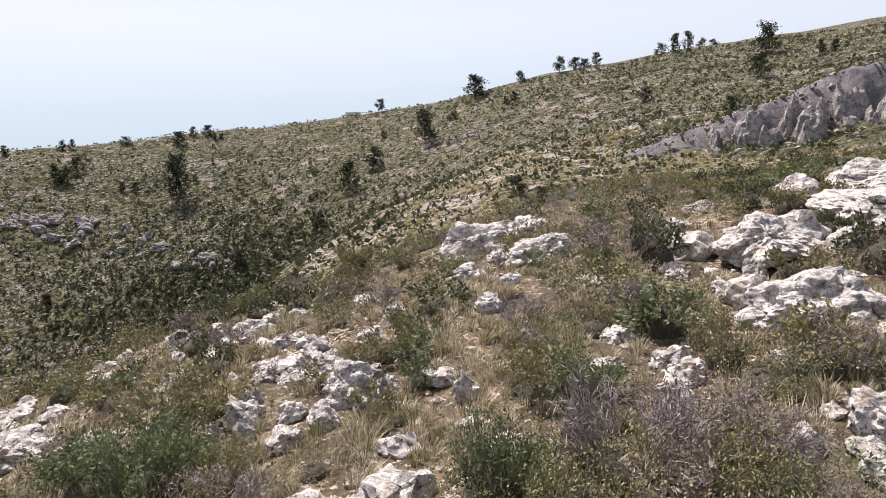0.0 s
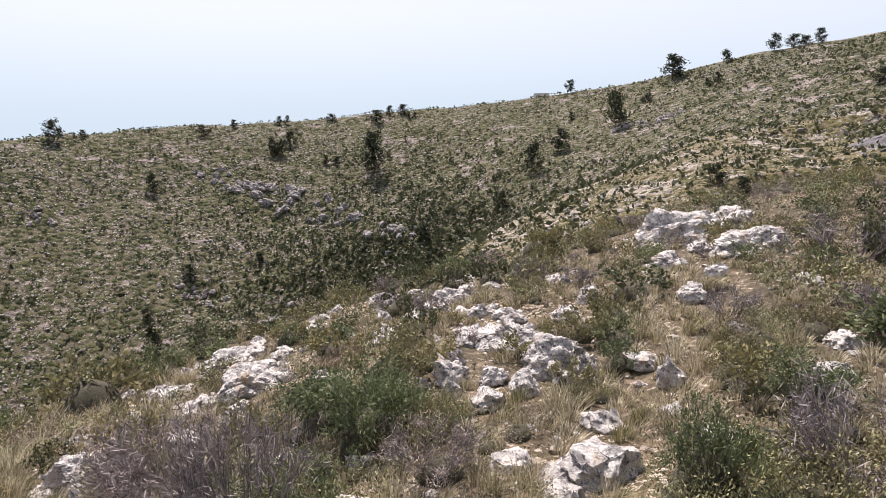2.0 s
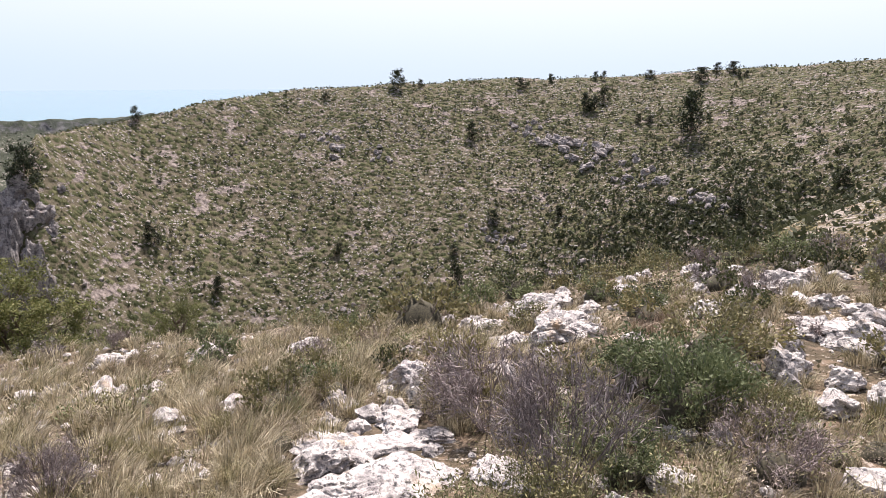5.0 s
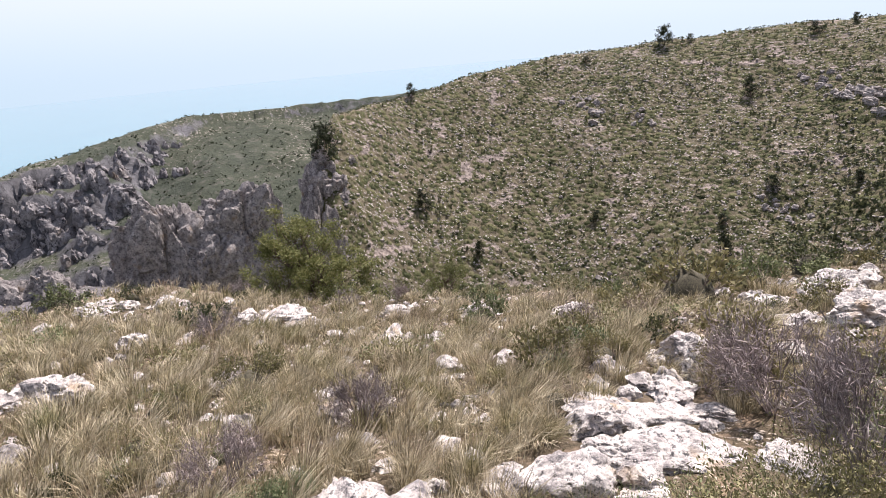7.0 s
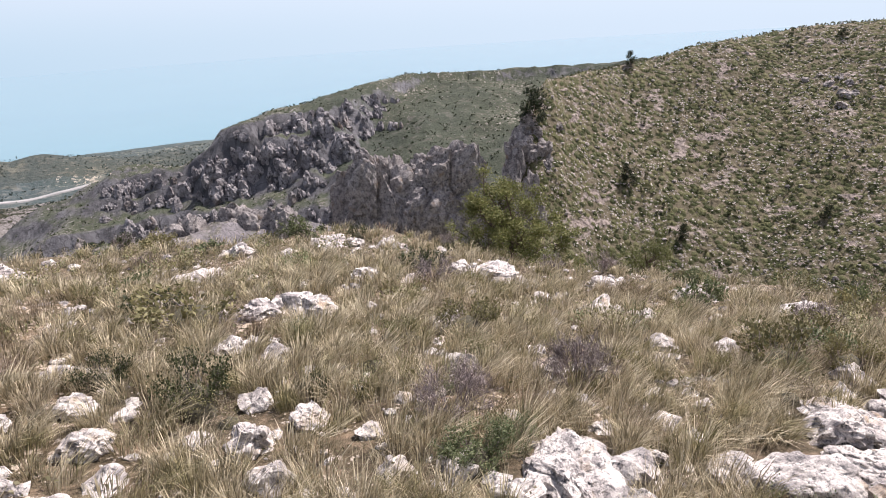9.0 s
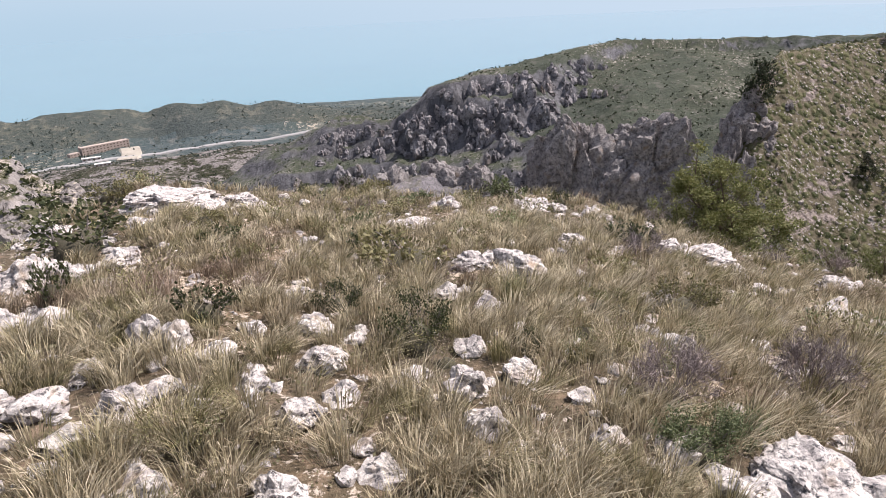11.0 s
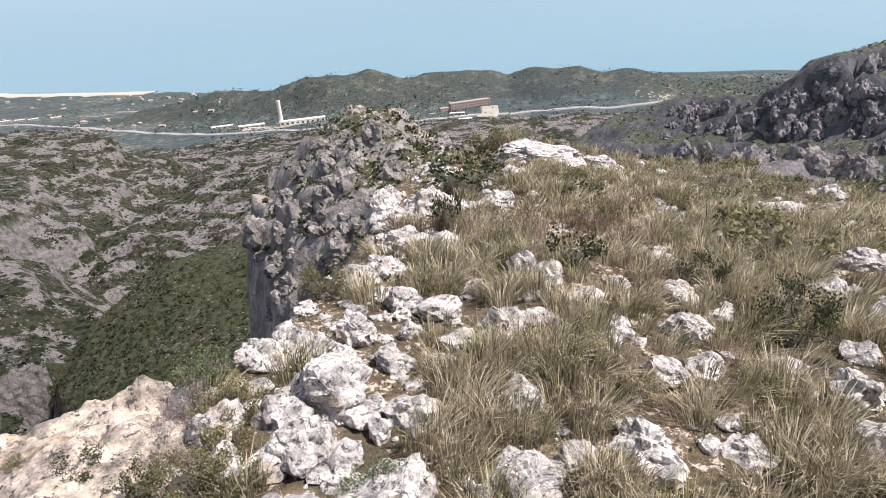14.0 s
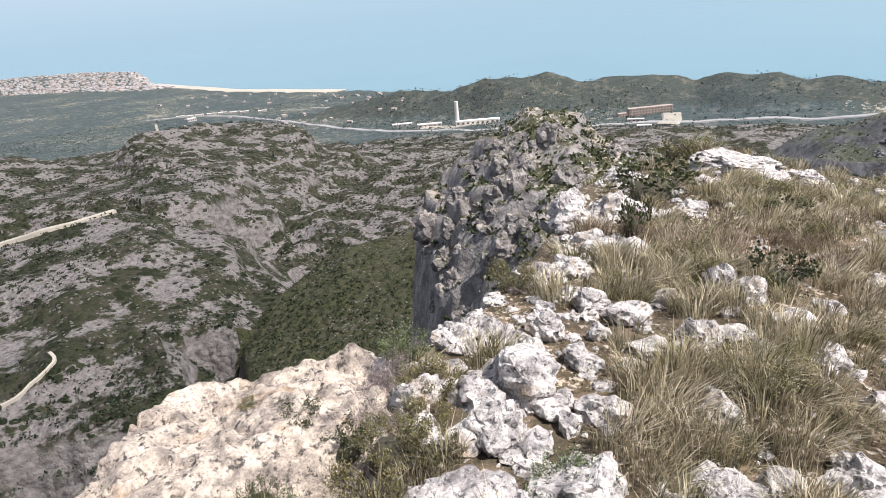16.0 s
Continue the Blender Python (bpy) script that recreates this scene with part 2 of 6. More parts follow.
def leaf_material(name, a, b_, c, through_=0.25, rough=0.6):
    """Foliage that differs from leaf to leaf and from plant to plant."""
    m, n, l, b = nodes_of(name)
    geo = n.new("ShaderNodeNewGeometry")
    info = n.new("ShaderNodeObjectInfo")
    col = ramp(n, l, geo.outputs["Random Per Island"], [(0.0, a), (0.5, b_), (1.0, c)])
    col = mix(n, l, 0.6, col, ramp(n, l, info.outputs["Random"], [(0.0, (0.65, 0.65, 0.65)), (0.5, (1.0, 1.0, 1.0)), (1.0, (1.3, 1.2, 1.1))]), "MULTIPLY")
    l.new(col, b.inputs["Base Color"])
    b.inputs["Roughness"].default_value = rough
    b.inputs["Specular IOR Level"].default_value = 0.25
    tr = n.new("ShaderNodeBsdfTranslucent")
    l.new(col, tr.inputs["Color"])
    ms = put(n, "ShaderNodeMixShader", Fac=through_)
    l.new(b.outputs[0], ms.inputs[1]); l.new(tr.outputs[0], ms.inputs[2])
    l.new(ms.outputs[0], n["Material Output"].inputs["Surface"])
    return m


def mixed_leaf_material(name):
    """Low scrub: olive, brown and grey-green plants side by side."""
    m, n, l, b = nodes_of(name)
    geo = n.new("ShaderNodeNewGeometry")
    one = geo.outputs["Random Per Island"]
    plant = noise_node(n, l, geo.outputs["Position"], 1.7, 2, 0.5)
    olive = ramp(n, l, one, [(0.0, (0.145, 0.138, 0.06)), (0.5, (0.215, 0.20, 0.094)), (1.0, (0.30, 0.272, 0.14))])
    brown = ramp(n, l, one, [(0.0, (0.19, 0.15, 0.115)), (0.5, (0.29, 0.235, 0.185)), (1.0, (0.40, 0.335, 0.27))])
    green = ramp(n, l, one, [(0.0, (0.115, 0.14, 0.064)), (0.5, (0.165, 0.195, 0.092)), (1.0, (0.235, 0.262, 0.135))])
    c = mix(n, l, mask(n, l, plant, 0.40, 0.46), green, olive)
    c = mix(n, l, mask(n, l, plant, 0.54, 0.60), c, brown)
    l.new(c, b.inputs["Base Color"])
    b.inputs["Roughness"].default_value = 0.65
    b.inputs["Specular IOR Level"].default_value = 0.2
    return m


def plain_material(name, colour, rough=0.8, scale=2.0, spread=0.25):
    m, n, l, b = nodes_of(name)
    f = noise_node(n, l, place(n), scale, 5, 0.65)
    l.new(ramp(n, l, f, [(0.3, tuple(v * (1 - spread) for v in colour)), (0.7, tuple(v * (1 + spread) for v in colour))]), b.inputs["Base Color"])
    b.inputs["Roughness"].default_value = rough
    return m


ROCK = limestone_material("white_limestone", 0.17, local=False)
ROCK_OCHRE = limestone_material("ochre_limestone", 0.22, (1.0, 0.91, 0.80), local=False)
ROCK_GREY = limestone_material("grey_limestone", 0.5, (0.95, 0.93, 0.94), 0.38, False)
# the blue tint stands in for haze before the far cliff
CLIFF_STONE = limestone_material("hazed_cliff_limestone", 14.0, (0.96, 0.98, 1.06), 0.52, False)
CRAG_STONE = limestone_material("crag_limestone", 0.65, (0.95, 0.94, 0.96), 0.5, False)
SOIL = scrub_material("stony_soil", 0.09, ((0.045, 0.039, 0.026), (0.085, 0.069, 0.048), (0.135, 0.108, 0.076)), (0.20, 0.152, 0.112), (0.42, 0.372, 0.33), 0.10, 0.45, (0.55, 0.52, 0.48))
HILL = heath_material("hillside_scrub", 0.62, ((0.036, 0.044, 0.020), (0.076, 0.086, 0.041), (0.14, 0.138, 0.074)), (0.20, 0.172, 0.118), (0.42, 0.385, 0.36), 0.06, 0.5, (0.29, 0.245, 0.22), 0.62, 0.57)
HILL_DRY = heath_material("dry_spur_scrub", 0.55, ((0.055, 0.057, 0.026), (0.135, 0.125, 0.06), (0.21, 0.185, 0.10)), (0.31, 0.25, 0.165), (0.48, 0.44, 0.39), 0.16, 0.5, (0.40, 0.35, 0.30), 0.55, 0.54)
VALLEY = heath_material("valley_scrub", 2.4, ((0.016, 0.022, 0.012), (0.031, 0.037, 0.021), (0.052, 0.056, 0.033)), (0.070, 0.066, 0.047), (0.20, 0.182, 0.168), 0.02, 0.5, (0.20, 0.183, 0.174), 0.40, 0.495)
# plain and wooded hills: greens shifted to blue-grey, distance haze put into the colour
PLAIN = scrub_material("hazed_coastal_plain", 9.0, ((0.035, 0.054, 0.058), (0.056, 0.076, 0.078), (0.085, 0.10, 0.10)), (0.13, 0.135, 0.128), (0.32, 0.30, 0.275), 0.07, 0.5, (0.27, 0.255, 0.25))
FOREST = scrub_material("hazed_wooded_hills", 9.0, ((0.034, 0.046, 0.048), (0.052, 0.064, 0.062), (0.074, 0.084, 0.078)), (0.105, 0.11, 0.096), (0.18, 0.172, 0.155), 0.02, 0.5, (0.24, 0.23, 0.22))
CRAG = scrub_material("crag_with_scrub", 0.9, ((0.03, 0.036, 0.018), (0.058, 0.06, 0.032), (0.095, 0.09, 0.055)), (0.15, 0.13, 0.095), (0.34, 0.31, 0.285), 0.17, 0.12, (0.30, 0.275, 0.26), 0.8)
# far slope and cliffs: muted green and bluish rock, with haze in the colour
FAR_SLOPE = scrub_material("hazed_green_slope", 3.5, ((0.032, 0.042, 0.033), (0.048, 0.058, 0.044), (0.070, 0.080, 0.061)), (0.088, 0.092, 0.078), (0.24, 0.235, 0.235), 0.04, 0.20, (0.17, 0.168, 0.178))
FAR_ROCK = scrub_material("hazed_cliffs", 3.5, ((0.04, 0.05, 0.036), (0.058, 0.068, 0.048), (0.08, 0.088, 0.064)), (0.10, 0.105, 0.08), (0.20, 0.192, 0.198), 0.10, 0.08, (0.128, 0.127, 0.135), 0.30)
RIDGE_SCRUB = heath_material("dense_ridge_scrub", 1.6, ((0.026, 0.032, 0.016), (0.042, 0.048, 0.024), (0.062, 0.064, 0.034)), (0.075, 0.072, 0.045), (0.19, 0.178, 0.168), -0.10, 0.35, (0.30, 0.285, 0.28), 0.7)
OUTCROP = scrub_material("grey_outcrop", 0.55, ((0.05, 0.055, 0.034), (0.08, 0.08, 0.055), (0.12, 0.11, 0.08)), (0.20, 0.19, 0.185), (0.30, 0.28, 0.275), 0.14, 0.0, (0.19, 0.178, 0.186), 1.0)


def grass_material():
    """Dry grass: straw, olive and brown tussocks, paler towards single blades."""
    m, n, l, b = nodes_of("dry_grass_blades")
    geo = n.new("ShaderNodeNewGeometry")
    tuft = noise_node(n, l, geo.outputs["Position"], 3.5, 2, 0.5)
    area = noise_node(n, l, geo.outputs["Position"], 0.7, 2, 0.5)
    straw = ramp(n, l, geo.outputs["Random Per Island"], [(0.0, (0.13, 0.112, 0.068)), (0.6, (0.46, 0.397, 0.268)), (1.0, (0.68, 0.605, 0.455))])
    olive = ramp(n, l, geo.outputs["Random Per Island"], [(0.0, (0.065, 0.065, 0.030)), (0.6, (0.275, 0.25, 0.127)), (1.0, (0.46, 0.405, 0.24))])
    brown = ramp(n, l, geo.outputs["Random Per Island"], [(0.0, (0.12, 0.085, 0.06)), (0.6, (0.26, 0.195, 0.145)), (1.0, (0.42, 0.335, 0.26))])
    c = mix(n, l, mask(n, l, tuft, 0.34, 0.49), olive, straw)
    c = mix(n, l, mask(n, l, area, 0.58, 0.70), c, brown)
    l.new(c, b.inputs["Base Color"])
    b.inputs["Roughness"].default_value = 0.7
    b.inputs["Specular IOR Level"].default_value = 0.2
    tr = n.new("ShaderNodeBsdfTranslucent")
    l.new(c, tr.inputs["Color"])
    ms = put(n, "ShaderNodeMixShader", Fac=0.25)
    l.new(b.outputs[0], ms.inputs[1]); l.new(tr.outputs[0], ms.inputs[2])
    l.new(ms.outputs[0], n["Material Output"].inputs["Surface"])
    return m


GRASS = grass_material()
LEAF_GREEN = leaf_material("fresh_green_leaves", (0.072, 0.095, 0.042), (0.125, 0.152, 0.07), (0.205, 0.23, 0.12))
LEAF_OLIVE = leaf_material("olive_leaves", (0.10, 0.096, 0.042), (0.18, 0.167, 0.078), (0.265, 0.238, 0.12))
LEAF_DARK = leaf_material("dark_evergreen_leaves", (0.032, 0.042, 0.019), (0.058, 0.07, 0.03), (0.095, 0.105, 0.048))
TWIG_GREY = leaf_material("grey_dry_twigs", (0.11, 0.09, 0.088), (0.22, 0.188, 0.185), (0.38, 0.335, 0.33), 0.0, 0.9)
# dark brown of the solid cores that imitate shade between the leaves
SHRUB_INSIDE = plain_material("inner_shade_brown", (0.060, 0.054, 0.034), 0.95, 60.0, 0.7)
BARK = plain_material("pine_bark", (0.11, 0.08, 0.06), 0.95, 6.0, 0.5)
NEEDLE = leaf_material("pine_needles", (0.085, 0.10, 0.032), (0.15, 0.165, 0.06), (0.23, 0.23, 0.10), 0.35)
NEEDLE_FAR = leaf_material("dark_pine_needles", (0.018, 0.026, 0.014), (0.03, 0.04, 0.02), (0.05, 0.06, 0.03))

# ---- the lie of the land ----
CX, CY, EYE_Z, SEA = -0.3, -0.5, 1.6, -150.0


def lattice(ix, iy, seed):
    h = (ix.astype(np.int64) * 374761393 + iy.astype(np.int64) * 668265263 + seed * 1442695041) & 0xFFFFFFFF
    h = ((h ^ (h >> 13)) * 1274126177) & 0xFFFFFFFF
    return ((h ^ (h >> 16)) & 0xFFFF) / 65535.0


def value_noise(x, y, seed):
    ix, iy = np.floor(x), np.floor(y)
    fx, fy = x - ix, y - iy
    fx, fy = fx * fx * (3 - 2 * fx), fy * fy * (3 - 2 * fy)
    a, b = lattice(ix, iy, seed), lattice(ix + 1, iy, seed)
    c, d = lattice(ix, iy + 1, seed), lattice(ix + 1, iy + 1, seed)
    return (a + (b - a) * fx) * (1 - fy) + (c + (d - c) * fx) * fy


def fbm(x, y, size, octaves=5, seed=1, ridged=False):
    """Fractal noise of about -1 to 1 with features of that size."""
    total, amp, s = 0.0, 0.5, 1.0 / size
    for k in range(octaves):
        v = value_noise(x * s + 17.3 * k, y * s - 9.1 * k, seed + k) * 2 - 1
        total = total + amp * (1 - 2 * np.abs(v) if ridged else v)
        amp, s = amp * 0.5, s * 2.03
    return total


def column(table, az, k):
    return np.interp(az, [row[0] for row in table], [row[k] for row in table])


# brow of the knoll on which the camera stands: bearing, distance, height
KNOLL = [(-144.9, 8, 0.5), (-99.9, 14, 1.4), (-59.9, 17, 1.3), (-34.9, 16, 0.6), (-21.9, 16, 0.06), (-10.9, 14, -0.1), (0.1, 12, -0.6), (8, 11, -0.88),
         (18.9, 9.5, -1.1), (29.7, 9, -1.4), (42.6, 8.5, -1.75), (51.5, 8.2, -1.85), (64.3, 8.5, -2), (73.3, 9, -2.15), (80.3, 10, -2.3), (91, 11.5, -2.1),
         (97.9, 11.5, -2), (107.9, 11.5, -1.85), (115.8, 11.5, -1.7), (120.8, 11, -1.35), (129.9, 10, -0.75), (136, 8.8, -0.7), (141.6, 7.2, -0.5),
         (145.1, 5.4, -0.3), (148.1, 4.6, -0.2), (155.1, 3.6, -0.12), (160, 3.25, -0.06), (166.7, 3.2, -0.03), (171, 3.3, -0.02), (177, 3.42, 0), (181.4, 3.35, 0), (186, 3.1, 0), (190.1, 2.95, 0), (205.1, 2.8, 0.1), (213.1, 6, 0.3)]
KNOLL_FALL = [(-145, 0.5), (-100, 0.05), (-35, 0.05), (-15, 0.12), (0, 0.3), (20, 0.55), (40, 0.7), (80, 0.6), (92, 0.5), (125, 0.8), (138, 1.2), (145, 2.2), (190, 2.2)]
# crests and feet: bearing, distance, degrees up from the eye; the same of the foot
HILLSIDE = [(-59.9, 130, 7.82, 40, -1.8), (-33.9, 125, 6.72, 42, -2.3), (-19.9, 120, 5.63, 45, -3.3), (-8.7, 115, 4.15, 48, -6.8), (-0.8, 112, 2.34, 50, -9.8), (8.2, 110, 1.17, 54, -14.8),
            (13.9, 110, 0.59, 55, -18.8), (26.4, 110, -0.4, 56, -22.7), (34.6, 108, -0.78, 56, -24.7), (42.6, 105, -1.16, 55, -25.7), (56.9, 98, -2.11, 55, -27.8),
            (61.8, 92, -2.83, 55, -27.9), (67.8, 85, -3.81, 53, -27.9), (72.3, 78, -4.4, 50, -27.9), (75.3, 72, -5.5, 48, -27.9), (76.5, 68, -6.9, 48, -28.9), (77.9, 64, -11.4, 48, -29.9), (78.7, 60, -19.9, 50, -29.9), (79.7, 60, -31.9, 50, -33.9)]
SPUR = [(-59.9, 60, 5.2, 30, -1.8), (-33.9, 56, 3.6, 42, -2.6), (-25.9, 54, 0.8, 42, -3.8), (-15.5, 55, -0.4, 40, -4.4), (-5.8, 54, -2, 36, -6.3), (1.5, 50, -5.4, 34, -9.3), (7.7, 46, -8.7, 32, -12.3),
        (14.9, 42, -12.3, 30, -16.7), (19.9, 40, -17.2, 28, -21.7), (23.8, 38, -24.7, 28, -29.7), (27.8, 36, -35.7, 28, -39.7)]
FAR_CLIFF = [(59.4, 480, -3.4, 300, -15.8), (77.8, 480, -4.1, 300, -14.9), (84.4, 470, -3.9, 300, -14.9), (88, 460, -4.1, 300, -14.9), (94, 430, -5.2, 310, -14.9), (98.6, 420, -6, 330, -15.4),
             (103.1, 410, -7.1, 350, -14.9), (104.9, 405, -8.8, 360, -14.4), (106.9, 420, -9.8, 370, -13.9), (111.8, 440, -9.4, 390, -13.9), (117.8, 450, -11.3, 400, -13.8), (121.8, 450, -13.3, 400, -15.3), (125.9, 450, -16.1, 400, -17.8)]
OUTCROPS = [(78.8, 52, -22, 48, -24), (80.6, 52, -17, 48, -20), (82.9, 52, -14.5, 47, -20), (85.1, 52, -13.5, 46, -19.4), (87.4, 51, -14, 45, -19), (89.8, 50, -13.5, 45, -19), (92.1, 50, -14, 45, -18.4), (93.9, 49, -15.5, 45, -18.4),
            (95.6, 44, -16.5, 41, -18), (99.9, 43, -15.6, 40, -18), (101.9, 43, -15, 39, -18), (105.4, 42, -14.6, 38, -18), (108.8, 42, -14.8, 38, -18), (111.3, 41, -15.2, 38, -18.4), (113.3, 41, -16.6, 38, -19), (116.3, 41, -23.8, 38, -27.8)]
NEAR_CLIFF = [(-59.9, 52, 3.7, 48, -4.8), (-35.9, 52, 3.9, 48, -4.2), (-30.9, 51, 2.8, 47, -4.2), (-26.9, 50, 1.1, 47, -4.2), (-22.9, 49, -0.4, 46, -4.4), (-18.9, 48, -1.7, 45, -4.8), (-15.4, 47, -3.2, 44, -5.8), (-11.9, 46, -6.8, 44, -8.8)]
SPIRE = [(123.8, 55, -21.8, 30, -27.8), (131.4, 56, -14.46, 30, -21.8), (133.5, 57, -12.47, 30, -22.8), (137.9, 58, -10.03, 30, -24.8), (141.5, 58, -9.3, 30, -26.8), (145.2, 57, -11.16, 30, -28.8), (148.1, 56, -13.81, 32, -30.8),
         (151.1, 55, -16.25, 34, -32.8), (152.6, 54, -21.8, 36, -34.8), (154.6, 54, -31.8, 36, -39.8)]
GREEN_RIDGE = [(140, 190, -17.8, 120, -29.8), (151.1, 190, -18.7, 120, -29.8), (159.4, 185, -19.4, 120, -30.8), (166.5, 165, -23.2, 115, -31.8), (169.8, 150, -26.3, 110, -32.8), (172.1, 140, -31.8, 105, -35.8)]
MESA = [(140, 470, -14.5, 330, -20.5), (150.8, 470, -15, 320, -20.5), (153.2, 470, -13.3, 315, -20.3), (157, 480, -11.4, 310, -20), (160.4, 485, -10, 305, -19.5), (161.8, 490, -8.6, 300, -19), (167, 500, -7.8, 295, -15.8),
        (170.2, 500, -7.4, 290, -14), (174.1, 500, -7.5, 300, -12.4), (176, 490, -8.6, 320, -12.5), (180, 480, -8.5, 320, -12.9), (183.4, 500, -7.3, 330, -13), (192, 500, -7.2, 330, -13)]
VALLEY_SLOPE = [(161, 215, -25, 160, -29), (164.8, 225, -20.9, 160, -26), (169, 240, -16.7, 160, -25), (173.1, 250, -14.4, 165, -24.5), (176.7, 255, -12.9, 165, -23.5), (181.4, 250, -13.3, 165, -22), (185.4, 250, -13.8, 165, -22.3), (192, 250, -13.8, 165, -22.5)]
VALLEY_BENCH = [(170, 118, -33, 95, -37), (172.8, 120, -28.5, 95, -34), (174.3, 125, -26.6, 95, -33), (176.4, 130, -23.6, 100, -31), (180, 135, -23, 105, -30), (183.7, 140, -21.4, 110, -28), (187.9, 140, -22, 110, -28), (192, 140, -21.5, 110, -27)]
COAST_HILLS = [(98, 760, -9.02, 690, -10.1), (106.6, 765, -8.72, 690, -10), (109.5, 765, -8.62, 690, -10), (112.9, 770, -8.32, 690, -10), (116.3, 770, -7.62, 690, -9.9), (119, 765, -7.52, 685, -9.9), (121.5, 760, -6.77, 680, -9.9), (124.7, 760, -6.77, 680, -9.9), (127.2, 770, -7.47, 685, -9.9),
               (129, 770, -7.02, 685, -9.9), (133, 770, -6.92, 685, -9.9), (136.5, 765, -6.92, 680, -9.9), (138.7, 760, -6.27, 680, -9.9), (142, 765, -6.32, 680, -9.9), (144.8, 775, -6.52, 700, -9.8), (147.5, 800, -7.12, 730, -9.6), (150.4, 830, -6.82, 760, -9.3), (153, 870, -6.92, 800, -8.9), (157, 930, -7.42, 860, -8.7), (162, 1000, -8.02, 930, -8.6), (166, 1050, -8.42, 980, -8.5)]
COAST = [(-179.9, 3500), (-59.9, 3000), (59.4, 1400), (97.9, 1010), (104.9, 1000), (146.1, 1000), (150.1, 1140), (155.1, 1330), (160.1, 1440), (166.1, 1650), (170, 1950), (172, 2170), (173, 3000), (177, 3500), (190, 4200)]
FLOOR = [(1, -40), (60, -62), (110, -80), (180, -90), (250, -97), (420, -108), (700, -121), (1000, -138), (1300, -146), (2000, -148.5), (4900, -149)]


def smooth_max(a, b, k):
    h = np.clip(0.5 + 0.5 * (a - b) / k, 0, 1)
    return b + (a - b) * h + k * h * (1 - h)


def landform(table, az, r, bend, back, cliff=0.0, sheer=0.93, cap=1.0):
    """Height of a ridge: from its foot up to its crest, of which the share cliff rises sheer between sheer and cap, and down behind it."""
    rc, ec, rf, ef = (column(table, az, k) for k in (1, 2, 3, 4))
    zc, zf = EYE_Z + rc * np.tan(np.radians(ec)), EYE_Z + rf * np.tan(np.radians(ef))
    u = np.clip((r - rf) / (rc - rf), 0, 1)
    wall = np.clip((u - sheer) / (cap - sheer), 0, 1)
    back = np.maximum(back, np.tan(np.radians(-ec)) + 0.05)
    z = zf + (zc - zf) * ((1 - cliff) * u ** bend + cliff * wall) - np.maximum(rf - r, 0) * 1.2 - np.maximum(r - rc, 0) * back
    off = np.maximum(table[0][0] - az, 0) + np.maximum(az - table[-1][0], 0)
    return z - np.radians(off) * r * 1.5


def terraced(z, step, sharp=0.85):
    """Breaks a slope into flat treads and steep faces of about that step."""
    return z + sharp * np.sin(z * (2 * math.pi / step)) * step / (2 * math.pi)


def brow(az, r):
    re, ze, fall = column(KNOLL, az, 1), column(KNOLL, az, 2), column(KNOLL_FALL, az, 1)
    u = r / re
    inside = ze * np.clip(u, 0, 1) ** 1.35
    return inside - np.maximum(r - re, 0) * fall * (1 - np.exp(-np.maximum(r - re, 0) / np.interp(az, [140, 154], [1.5, 0.2])))


def bearing(x, y):
    dx, dy = x - CX, y - CY
    az = np.degrees(np.arctan2(-dx, dy))
    return np.where(az < -145, az + 360, az), np.hypot(dx, dy)


